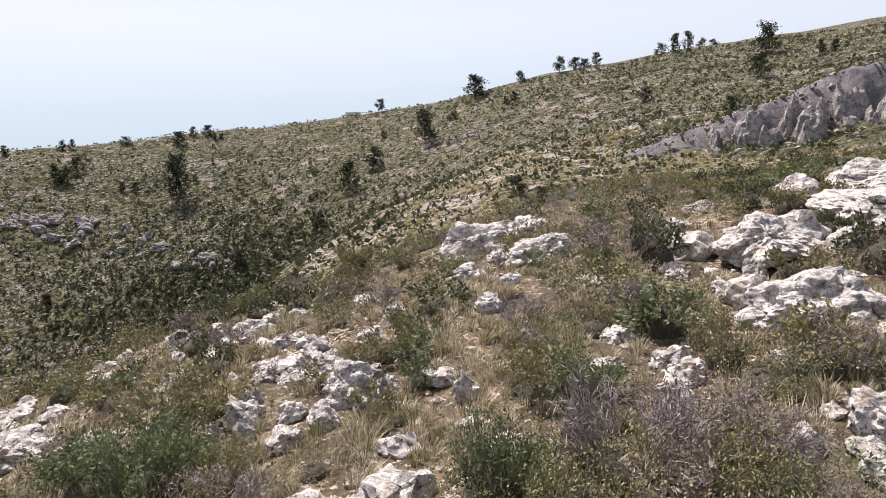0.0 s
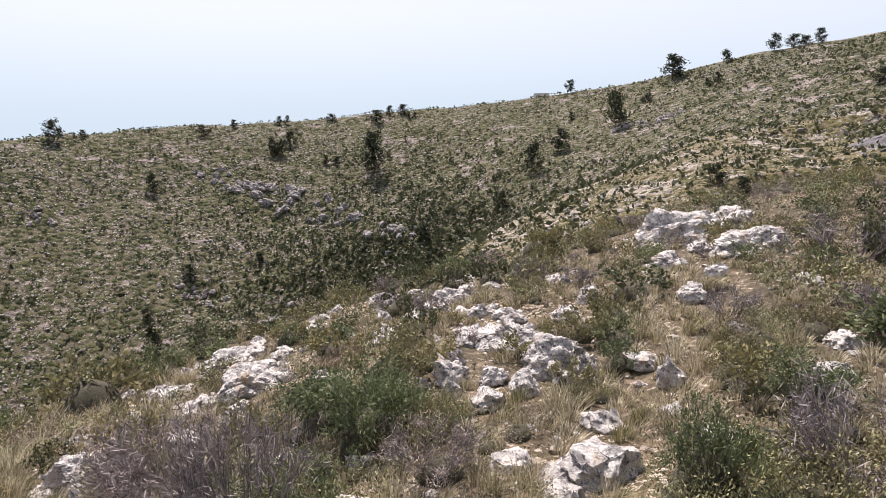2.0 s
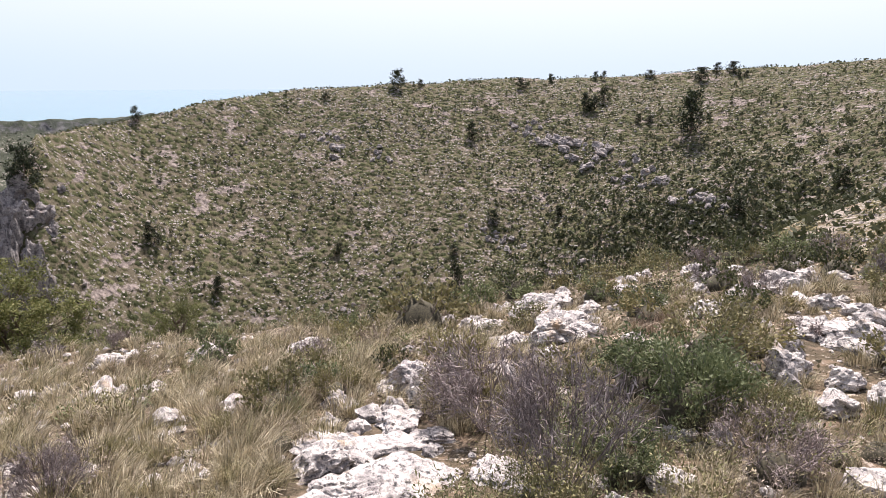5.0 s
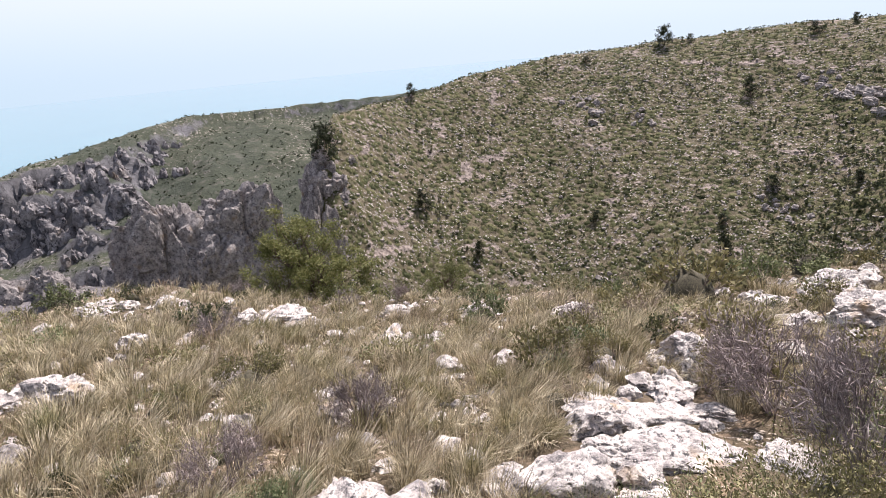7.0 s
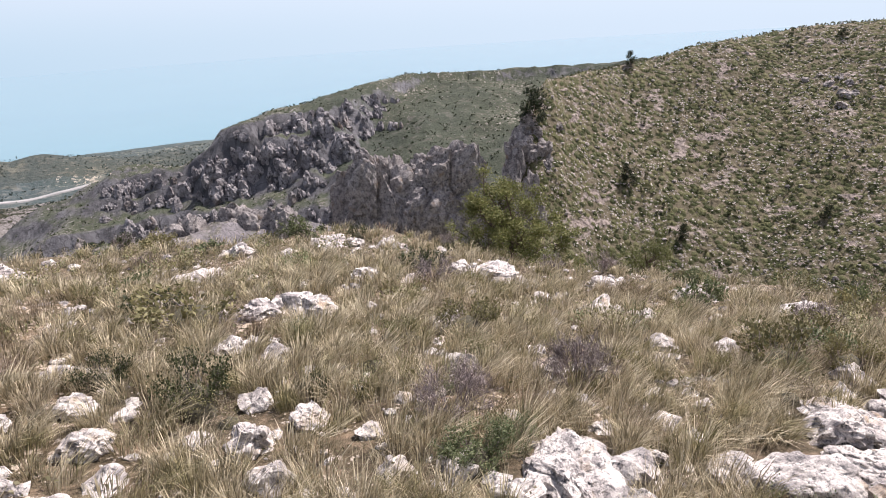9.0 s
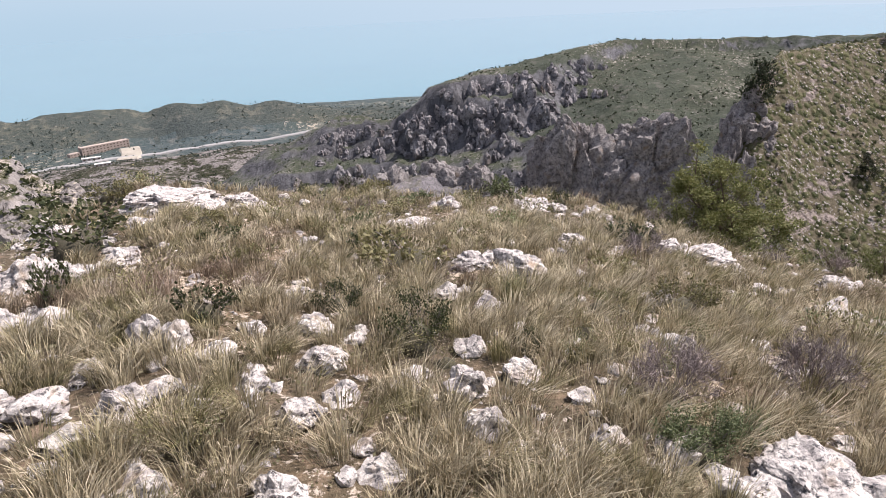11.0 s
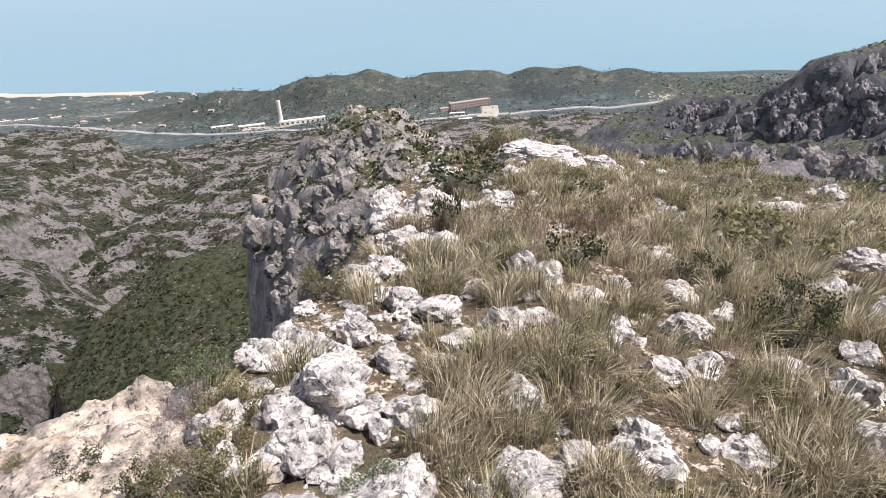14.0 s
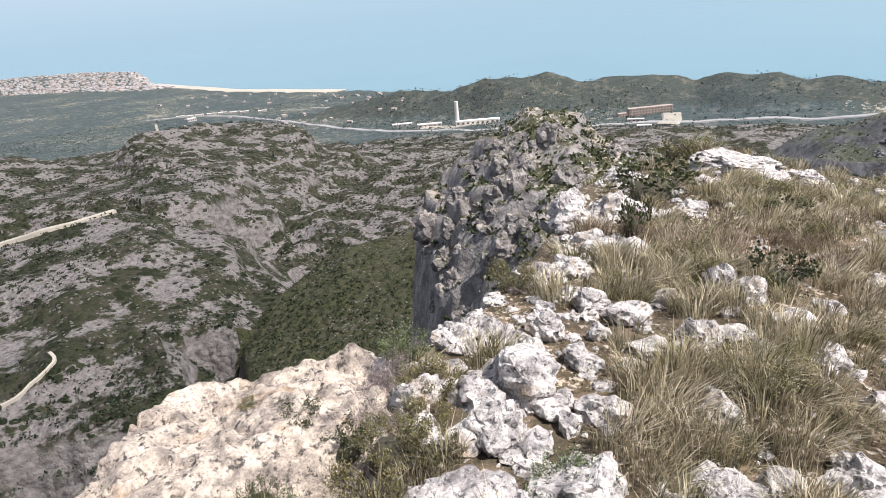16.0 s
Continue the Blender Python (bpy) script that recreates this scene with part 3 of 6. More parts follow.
def land(x, y):
    """Height of the ground at x, y, and which landform it belongs to."""
    az, r = bearing(x, y)
    jag = az + fbm(x, y, 5, 5, 5) * np.interp(r, [20, 60], [0.3, 1.6])
    far_jag = az + fbm(x, y, 30, 5, 7) * 1.5
    scar = np.interp(az, [70, 86, 92, 96, 103, 110, 125], [0.14, 0.16, 0.45, 0.74, 0.78, 0.7, 0.3])
    scar = np.clip(scar * (1 + 0.8 * fbm(x, y, 45, 4, 93)), 0.03, 0.75)
    forms = [brow(az, r) + fbm(x, y, 1.6, 4, 3) * np.interp(r, [0, 3, 9], [0.06, 0.12, 0.18]) * np.interp(az, [155, 165], [1, 0.4]) - 0.2 * np.clip((az - 164) / 4, 0, 1) * np.clip((r - 2.2) / 0.3, 0, 1),
             landform(HILLSIDE, np.where(az > 74, jag, az), r, 0.95, 0.12) + fbm(x, y, 14, 5, 11) * 1.5 * np.clip((r - 40) / 30, 0, 1) * np.clip((130 - r) / 40, 0.3, 1),
             landform(SPUR, az, r, 0.75, 0.02, np.interp(az, [-30, -14, -8], [0.75, 0.6, 0.0]), 0.9) + fbm(x, y, 9, 5, 13) * 0.8,
             landform(FAR_CLIFF, np.where(az > 96, far_jag, az), r + fbm(x, y, 30, 5, 9, True) * np.interp(az, [86, 98], [7, 16]) + fbm(x, y, 8, 4, 10, True) * 4, 0.8, 0.05, scar, np.interp(az, [86, 95], [0.975, 0.40]), np.interp(az, [86, 95, 101, 105], [1.0, 0.78, 0.82, 1.0])) + fbm(x, y, 40, 6, 17, True) * 3 * np.clip((r - 250) / 100, 0, 1),
             terraced(landform(SPIRE, np.where(az > 143, jag, az + fbm(x, y, 5, 4, 6) * 0.5), r + fbm(x, y, 5, 6, 8, True) * 4.2, 0.75, 1.3) + fbm(x, y, 4, 6, 19, True) * 1.1, 2.3 + fbm(x, y, 9, 2, 20) * 0.6, 0.75),
             landform(GREEN_RIDGE, az, r, 0.9, 0.7) + fbm(x, y, 30, 5, 23) * 2.5,
             terraced(landform(MESA, far_jag, r + fbm(x, y, 50, 5, 9, True) * 22, 0.85, 0.25, 0.12, 0.92) + fbm(x, y, 60, 6, 29) * 5 + fbm(x, y, 22, 4, 39, True) * 2.5, 15 + fbm(x, y, 140, 2, 40) * 3, 0.9),
             landform(OUTCROPS, az + fbm(x, y, 4, 4, 41) * 0.7, r + fbm(x, y, 3.0, 6, 43, True) * 1.5, 0.7, 1.5) + fbm(x, y, 2.5, 5, 47, True) * 0.5,
             landform(NEAR_CLIFF, az + fbm(x, y, 4, 4, 51) * 1.0, r + fbm(x, y, 4.0, 6, 53, True) * 2.2, 0.6, 0.0) + fbm(x, y, 2.5, 5, 57, True) * 0.35,
             terraced(landform(VALLEY_SLOPE, far_jag, r + fbm(x, y, 28, 5, 77, True) * 9, 0.9, 0.3) + fbm(x, y, 30, 6, 78) * 4, 8, 0.7),
             terraced(landform(VALLEY_BENCH, far_jag, r + fbm(x, y, 20, 5, 83, True) * 6, 0.8, 0.5) + fbm(x, y, 18, 6, 84) * 2.5, 5, 0.9),
             landform(COAST_HILLS, az, r + fbm(x, y, 60, 4, 33) * 25, 1.0, 0.35) + fbm(x, y, 70, 6, 31, True) * 4,
             np.interp(r, [p for p, q in FLOOR], [q for p, q in FLOOR]) + fbm(x, y, 70, 6, 37, True) * np.interp(r, [0, 80, 200, 420, 600, 700, 900], [1, 6, 16, 14, 5, 2, 1]) + fbm(x, y, 22, 4, 38, True) * np.interp(r, [60, 140, 420, 560], [0, 3.5, 3.5, 0])]
    z, zone = forms[0], np.zeros(np.shape(x), int)
    for k, form in enumerate(forms[1:], 1):
        zone = np.where(form > z, k, zone)
        z = smooth_max(form, z, np.minimum(0.02 * r, 3.0))
    shore = column(COAST, az, 1)
    z = np.where(r > shore, SEA - 3 - (r - shore) * 0.01, np.maximum(z, SEA + 0.5))
    return z, zone


def ground_z(x, y):
    return float(land(np.array([float(x)]), np.array([float(y)]))[0][0])


def build_ground():
    fine = np.arange(-42, 202, 0.44)
    coarse = np.arange(202, 318, 2.0)
    az = np.radians(np.concatenate([fine, coarse]))
    # rings: closer together where cliffs stand
    rr = [0.35]
    while rr[-1] < 4950:
        r = rr[-1]
        rr.append(r * (1.0065 if 37 < r < 60 else 1.008 if 340 < r < 500 else 1.014 if 110 < r < 340 else 1.06 if r < 1.3 or r > 1400 else 1.021))
    rr = np.array(rr)
    A, R = np.meshgrid(az, rr)
    X, Y = CX - np.sin(A) * R, CY + np.cos(A) * R
    Z, zone = land(X, Y)
    n, m = len(az), len(rr)
    co = np.stack([X, Y, Z], -1).reshape(-1, 3)
    i, j = np.meshgrid(np.arange(m - 1), np.arange(n), indexing="ij")
    j2 = (j + 1) % n
    quads = np.stack([i * n + j, (i + 1) * n + j, (i + 1) * n + j2, i * n + j2], -1).reshape(-1, 4)
    # close the hole at the feet
    co = np.vstack([co, [[CX, CY, float(Z[0].mean())]]])
    mesh = bpy.data.meshes.new("ground")
    tri = np.stack([np.full(n, len(co) - 1), np.arange(n), (np.arange(n) + 1) % n], -1)
    mesh.vertices.add(len(co)); mesh.vertices.foreach_set("co", co.ravel())
    loops = np.concatenate([quads.ravel(), tri.ravel()])
    mesh.loops.add(len(loops)); mesh.loops.foreach_set("vertex_index", loops.astype(np.int32))
    starts = np.concatenate([np.arange(len(quads)) * 4, len(quads) * 4 + np.arange(n) * 3])
    mesh.polygons.add(len(starts)); mesh.polygons.foreach_set("loop_start", starts.astype(np.int32))
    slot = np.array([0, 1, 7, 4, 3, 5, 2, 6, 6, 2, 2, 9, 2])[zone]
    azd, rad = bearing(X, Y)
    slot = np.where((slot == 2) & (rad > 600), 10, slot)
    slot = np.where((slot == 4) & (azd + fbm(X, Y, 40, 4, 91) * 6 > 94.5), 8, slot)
    slot = np.where((slot == 0) & (rad > column(KNOLL, azd, 1) * 1.25 + 1), 1, slot)
    mats = np.concatenate([slot[:-1].ravel(), np.zeros(n, int)])
    mesh.polygons.foreach_set("material_index", mats.astype(np.int32))
    mesh.polygons.foreach_set("use_smooth", np.ones(len(starts), bool))
    mesh.update(calc_edges=True)
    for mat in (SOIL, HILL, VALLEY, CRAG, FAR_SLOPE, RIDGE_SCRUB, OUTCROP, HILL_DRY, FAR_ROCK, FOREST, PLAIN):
        mesh.materials.append(mat)
    return tagged(new("ground", mesh), "stony limestone mountain land with scrub, ravine and coastal plain", "ground", kind="structure")


build_ground()


def sea_material():
    """Water under small waves: its own turquoise, and the sky mirrored more and more towards the horizon."""
    m, n, l, b = nodes_of("sea_water")
    f = noise_node(n, l, place(n), 0.004, 4, 0.6)
    l.new(ramp(n, l, f, [(0.35, (0.05, 0.18, 0.222)), (0.65, (0.062, 0.20, 0.245))]), b.inputs["Base Color"])
    b.inputs["Roughness"].default_value = 1.0
    b.inputs["Specular IOR Level"].default_value = 0.0
    gl = put(n, "ShaderNodeBsdfGlossy", Roughness=0.05)
    gl.inputs["Color"].default_value = (0.97, 0.985, 1.0, 1)
    fr = put(n, "ShaderNodeFresnel", IOR=1.5)
    ms = n.new("ShaderNodeMixShader")
    l.new(fr.outputs[0], ms.inputs[0])
    l.new(b.outputs[0], ms.inputs[1]); l.new(gl.outputs[0], ms.inputs[2])
    l.new(ms.outputs[0], n["Material Output"].inputs["Surface"])
    return m


bm = bmesh.new()
bmesh.ops.create_circle(bm, cap_ends=True, segments=128, radius=4960, matrix=Matrix.Translation((0, 0, SEA)))
sea_mesh = bpy.data.meshes.new("water")
bm.to_mesh(sea_mesh); bm.free()
sea_mesh.materials.append(sea_material())
tagged(new("water", sea_mesh), "calm turquoise sea fading into haze", "sea", kind="structure")

# ---- building helpers ----
rng = np.random.default_rng(7)


def mesh_of(name, co, faces, material, smooth=False):
    """A mesh from arrays of corners and of equal-sided faces."""
    mesh = bpy.data.meshes.new(name)
    co, faces = np.asarray(co, float), np.asarray(faces)
    k = faces.shape[1]
    mesh.vertices.add(len(co)); mesh.vertices.foreach_set("co", co.ravel())
    mesh.loops.add(faces.size); mesh.loops.foreach_set("vertex_index", faces.ravel().astype(np.int32))
    mesh.polygons.add(len(faces)); mesh.polygons.foreach_set("loop_start", (np.arange(len(faces)) * k).astype(np.int32))
    mesh.polygons.foreach_set("use_smooth", np.full(len(faces), smooth))
    mesh.update(calc_edges=True)
    mesh.materials.append(material)
    return mesh


def part(name, mesh, parent, label=""):
    ob = new(name, mesh)
    ob.parent = parent
    return tagged(ob, label)


def bm_mesh(name, bm, material):
    mesh = bpy.data.meshes.new(name)
    bm.to_mesh(mesh); bm.free()
    mesh.materials.append(material)
    return mesh


def sphere_points(level):
    bm = bmesh.new()
    bmesh.ops.create_icosphere(bm, subdivisions=level, radius=1.0)
    co = np.array([v.co[:] for v in bm.verts])
    faces = np.array([[v.index for v in f.verts] for f in bm.faces])
    bm.free()
    return co, faces


def rock_mesh(name, seed, material, level=4, planes=7, rough=0.16, crack=0.07, squat=1.0, smooth=False):
    """A weathered boulder about 1 wide, deep and high over its base at z = 0, cut by a few planes, then worn by noise."""
    r = np.random.default_rng(seed)
    co, faces = sphere_points(level)
    for k in range(planes):
        nrm = r.normal(size=3)
        nrm[2] = abs(nrm[2]) * 0.8 + 0.1
        nrm /= np.linalg.norm(nrm)
        over = np.maximum(co @ nrm - r.uniform(0.5, 0.85), 0)
        co = co - over[:, None] * nrm * 0.92
    shift = Vector(r.uniform(-50, 50, 3))
    out = []
    for p in co:
        v = Vector((p[0], p[1], p[2] * squat))
        n = Vector(p).normalized()
        d = 0.7 * rough * noise.fractal(v * 1.3 + shift, 1.0, 2.0, 4)
        # broken into blocks that stand proud of one another, with open joints
        far, spots = noise.voronoi(v * 1.9 + shift)
        d += crack * (1.3 * min(far[1] - far[0], 0.45) - 0.3) + 1.1 * crack * noise.noise(spots[0] * 3.7)
        far, spots = noise.voronoi(v * 5.0 - shift)
        d += 0.35 * crack * (1.3 * min(far[1] - far[0], 0.4) - 0.3) + 0.4 * crack * noise.noise(spots[0] * 3.7)
        d += 0.05 * noise.fractal(v * 6.0 + shift, 0.6, 2.1, 3) - 0.06 * max(0.0, noise.noise(v * 4.5 - shift) - 0.15)
        d += 0.03 * noise.fractal(v * 13.0 + shift, 0.5, 2.1, 3) - 0.07 * max(0.0, noise.noise(v * 9.0 + shift) - 0.22)
        out.append(Vector(p) + n * d)
    co = np.array([v[:] for v in out])
    size = np.ptp(co, axis=0)
    co = (co - co.min(0)) / size - (0.5, 0.5, 0.22)
    return mesh_of(name, co, faces, material, smooth)


def leaf_quads(centres, axes, length, width, r):
    """Narrow four-cornered leaves at centres, along axes."""
    n = len(centres)
    side = np.cross(axes, r.normal(size=(n, 3)))
    side /= np.linalg.norm(side, axis=1)[:, None] + 1e-9
    ln, wd = (length * r.uniform(0.6, 1.4, n))[:, None], (width * r.uniform(0.7, 1.3, n))[:, None]
    a = centres - axes * ln * 0.5
    c = centres + axes * ln * 0.5
    b, d = centres + side * wd, centres - side * wd
    co = np.stack([a, b, c, d], 1).reshape(-1, 3)
    return co, np.arange(4 * n).reshape(-1, 4)


def stick_quads(starts, ends, thick):
    """Thin three-sided twigs."""
    n = len(starts)
    ax = ends - starts
    ax = ax / (np.linalg.norm(ax, axis=1)[:, None] + 1e-9)
    u = np.cross(ax, np.array([0.31, 0.77, 0.55]))
    u /= np.linalg.norm(u, axis=1)[:, None] + 1e-9
    v = np.cross(ax, u)
    fat = np.reshape(thick, -1) > 0.0045
    if not fat.all() and fat.any():
        # the finest twigs are flat strips
        c1, f1 = stick_quads(starts[fat], ends[fat], thick[fat])
        w = (u * np.reshape(thick, (-1, 1)))[~fat]
        a, b = starts[~fat], ends[~fat]
        c2 = np.stack([a - w, a + w, b + w * 0.5, b - w * 0.5], 1).reshape(-1, 3)
        return np.concatenate([c1, c2]), np.concatenate([f1, np.arange(len(c2)).reshape(-1, 4) + len(c1)])
    rings = []
    for p, t in ((starts, thick), (ends, thick * 0.45)):
        for k in range(3):
            an = 2 * math.pi * k / 3
            rings.append(p + (u * math.cos(an) + v * math.sin(an)) * np.reshape(t, (-1, 1)))
    co = np.stack(rings, 1).reshape(-1, 3)
    base = np.arange(n)[:, None] * 6
    faces = np.concatenate([base + np.array([[k, (k + 1) % 3, 3 + (k + 1) % 3, 3 + k]]) for k in range(3)])
    return co, faces


def twig_tree(r, stems, forks, spread, wiggle=0.25):
    """Stems that fork upwards from one root, in a dome 1 wide and about 1 high: starts, ends, thickness, tips."""
    s, e, t, tips = [], [], [], []
    for k in range(stems):
        an, lean = r.uniform(0, 2 * math.pi), r.uniform(0.1, 1.0) ** 0.7 * spread
        d = np.array([math.cos(an) * lean, math.sin(an) * lean, 1.0])
        d /= np.linalg.norm(d)
        p, reach = np.array([0.06 * math.cos(an), 0.06 * math.sin(an), 0.0]), r.uniform(0.7, 1.0)
        live = [(p, d, reach * 0.45, 0.012)]
        for g in range(forks):
            nxt = []
            for p, d, ln, th in live:
                q = p + d * ln
                s.append(p); e.append(q); t.append(th)
                for c in range(2 if g else 3):
                    nd = d + r.normal(size=3) * wiggle * (1.3 if g else 1)
                    nd /= np.linalg.norm(nd)
                    nxt.append((q, nd, ln * r.uniform(0.5, 0.75), th * 0.65))
            live = nxt
        for p, d, ln, th in live:
            q = p + d * ln
            s.append(p); e.append(q); t.append(th); tips.append((q, d))
    return np.array(s), np.array(e), np.array(t), tips


def fit_unit(co, *others):
    """Scales a plant to 1 wide and 1 high over z = 0."""
    w = max(np.ptp(co[:, 0]), np.ptp(co[:, 1]))
    h = co[:, 2].max()
    f = np.array([1 / w, 1 / w, 1 / h])
    return [c * f for c in (co, *others)]


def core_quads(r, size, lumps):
    """The dark core that stands in for the shade inside a shrub: a lumpy dome of four-sided faces."""
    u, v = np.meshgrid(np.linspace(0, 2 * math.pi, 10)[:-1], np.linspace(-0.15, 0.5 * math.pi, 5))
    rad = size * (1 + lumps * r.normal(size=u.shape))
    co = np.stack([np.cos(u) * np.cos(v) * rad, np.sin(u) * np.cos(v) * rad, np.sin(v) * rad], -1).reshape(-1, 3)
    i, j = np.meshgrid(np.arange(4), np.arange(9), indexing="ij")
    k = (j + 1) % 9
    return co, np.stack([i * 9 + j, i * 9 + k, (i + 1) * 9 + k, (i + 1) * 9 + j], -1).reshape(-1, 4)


def bush(name, seed, leaf, leaves, length, width, stems=16, forks=3, spread=1.0, twig=None, label="", category="shrub", thin=1.0):
    """A shrub: forking branches, and leaves gathered at the tips of its twigs."""
    r = np.random.default_rng(seed)
    s, e, t, tips = twig_tree(r, stems, forks, spread)
    tco, tf = stick_quads(s, e, t * thin)
    root = new(name)
    if leaves:
        pick = r.integers(0, len(tips), leaves)
        tip = np.array([tips[k][0] for k in pick]); way = np.array([tips[k][1] for k in pick])
        along = r.uniform(-0.24, 0.05, leaves)[:, None]
        centre = tip + way * along + r.normal(size=(leaves, 3)) * 0.045
        centre[:, 2] = np.maximum(centre[:, 2], 0.02)
        ax = way + r.normal(size=(leaves, 3)) * 0.7
        ax /= np.linalg.norm(ax, axis=1)[:, None]
        lco, lf = leaf_quads(centre, ax, length, width, r)
        lco, tco = fit_unit(lco, tco)
        part("foliage", mesh_of("foliage", lco, lf, leaf), root)
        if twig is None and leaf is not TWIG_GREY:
            # a dark dome added behind the leaves as painted inner shade
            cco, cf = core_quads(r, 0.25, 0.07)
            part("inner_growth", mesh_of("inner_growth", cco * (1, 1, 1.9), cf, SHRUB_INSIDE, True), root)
    else:
        tco, = fit_unit(tco)
    part("brushwood", mesh_of("brushwood", tco, tf, twig or TWIG_GREY), root)
    return tagged(root, label, category)


def tree(name, seed, needles, tufts, per_tuft, length, label, upright=0.75, bark=None, airy=False):
    """A small pine: tapered bent trunk and limbs, and a crown of many needle tufts, 1 wide and 1 high."""
    r = np.random.default_rng(seed)
    s, e, t = [], [], []
    p, heads = np.zeros(3), []
    for k in range(7):
        q = p + np.array([r.normal() * 0.03, r.normal() * 0.03, 0.13])
        s.append(p); e.append(q); t.append(0.035 * (1 - k / 8))
        if k >= (1 if airy else 0):
            for c in range(4 if k else 6):
                an = r.uniform(0, 2 * math.pi)
                ln = (0.42 - 0.045 * k) * r.uniform(0.6, 1.15)
                d = np.array([math.cos(an), math.sin(an), upright * r.uniform(0.3, 1.2)])
                d /= np.linalg.norm(d)
                b0, mid = q, q + d * ln * 0.55
                end = mid + (d + np.array([0, 0, 0.35]) + r.normal(size=3) * 0.2) * ln * 0.5
                s += [b0, mid]; e += [mid, end]; t += [0.012, 0.008]
                if airy:
                    # side shoots, with needles at their tips alone
                    for f in (0.35, 0.6, 0.8, 1.0, 1.0):
                        base = b0 + (mid - b0) * f * 2 if f < 0.5 else mid + (end - mid) * (f * 2 - 1)
                        tip = base + (d * 0.8 + np.array([0, 0, 0.5]) + r.normal(size=3) * 0.75) * r.uniform(0.05, 0.11)
                        s.append(base); e.append(tip); t.append(0.004)
                        heads.append((tip, d))
                else:
                    heads += [(mid, d), (end, d), ((mid + end) / 2, d)]
        p = q
    heads.append((p, np.array([0, 0, 1.0])))
    s, e, t = np.array(s), np.array(e), np.array(t)
    tco, tf = stick_quads(s, e, t)
    pick = r.integers(0, len(heads), tufts)
    hub = np.array([heads[k][0] for k in pick]) + r.normal(size=(tufts, 3)) * (0.016 if airy else 0.045)
    centre = np.repeat(hub, per_tuft, 0) + r.normal(size=(tufts * per_tuft, 3)) * 0.016
    ax = r.normal(size=(tufts * per_tuft, 3)) + (0, 0, 0.7)
    ax /= np.linalg.norm(ax, axis=1)[:, None]
    lco, lf = leaf_quads(centre + ax * length * 0.5, ax, length, length * 0.16, r)
    lco, tco = fit_unit(lco, tco)
    root = new(name)
    part("trunk", mesh_of("trunk", tco, tf, bark or BARK, True), root)
    part("crown", mesh_of("crown", lco, lf, needles), root)
    return tagged(root, label, "tree")


def stood(x, y, sink=0.0, turn=0.0, w=1.0, h=1.0, tilt=(0, 0), d=None):
    m = pose(x, y, ground_z(x, y) - sink, tilt[0], tilt[1], turn)
    return m @ Matrix.Diagonal((w, d or w, h, 1))


def placed(master, m, label="", group=""):
    """A copy of a thing at a pose that may stretch it."""
    loc, rot, sc = m.decompose()
    c = copy_thing(master, Matrix.LocRotScale(loc, rot, None))
    c.scale = sc
    return tagged(c, label, group=group)


def dropped(master):
    for o in (*master.children_recursive, master):
        bpy.data.objects.remove(o)


# ---- limestone rocks on the knoll: x, y, width, height ----
ROCKS_WEST = [(-0.67, 4.27, 0.62, 0.36), (-1.11, 4.95, 0.59, 0.27), (-1.49, 5.03, 0.35, 0.17), (-1.42, 4.04, 0.3, 0.25), (-1.08, 4.01, 0.23, 0.16), (-0.83, 3.8, 0.25, 0.21), (-1.04, 3.64, 0.27, 0.17), (-1.33, 3.75, 0.16, 0.18), (0.1, 3.91, 0.17, 0.24), (0.08, 3.47, 0.15, 0.09), (-0.27, 3.26, 0.2, 0.14), (-0.29, 2.73, 0.43, 0.23), (0.48, 9.58, 1.15, 0.71), (1.28, 10.2, 0.89, 0.47), (1.16, 7.6, 0.74, 0.42), (0.24, 7.42, 0.38, 0.23), (0.39, 5.85, 0.28, 0.22), (-0.02, 5.93, 0.22, 0.1), (0.63, 4.89, 0.16, 0.11), (1.43, 3.71, 0.33, 0.2)]
ROCKS_SLOPE = [(3.54, 6.95, 1.51, 0.59), (2.78, 4.65, 1.14, 0.47), (3.03, 6.14, 0.25, 0.27), (2.04, 2.83, 0.41, 0.26), (1.86, 2.51, 0.31, 0.17), (1.34, 3.38, 0.13, 0.11), (1.64, 2.74, 0.16, 0.17), (6.64, 9.93, 1.95, 0.7), (5.28, 7.64, 1.52, 0.32), (2.36, 6.45, 0.29, 0.14), (2.54, 5.61, 0.34, 0.14), (2.75, 3.64, 0.41, 0.39), (-2.23, 6.88, 0.44, 0.17), (-2.42, 6.47, 0.36, 0.16), (-2.45, 5.36, 0.34, 0.15), (-3.61, 8.18, 0.38, 0.21), (-3.44, 4.71, 0.46, 0.23), (-3.85, 5.78, 0.27, 0.17), (4.51, 11.16, 0.55, 0.22)]
ROCKS_BROW = [(-3.29, 4.34, 0.56, 0.27), (-4.53, 5.7, 0.67, 0.32), (-3.54, 2.72, 0.41, 0.28), (-1.59, 2.82, 0.21, 0.12), (-1.39, 2.86, 0.15, 0.15), (-0.43, 2.4, 0.21, 0.13), (-5.71, 3.2, 0.41, 0.18), (-7.88, 2, 0.46, 0.21), (-3.22, 2.48, 0.23, 0.26), (-3.74, 2.19, 0.28, 0.14), (-4.79, 4.89, 0.3, 0.16), (-1.39, 2.24, 0.23, 0.13), (-1.5, 1.92, 0.11, 0.11), (-0.76, 2.76, 0.19, 0.1), (-6.25, 1.4, 0.45, 0.13)]
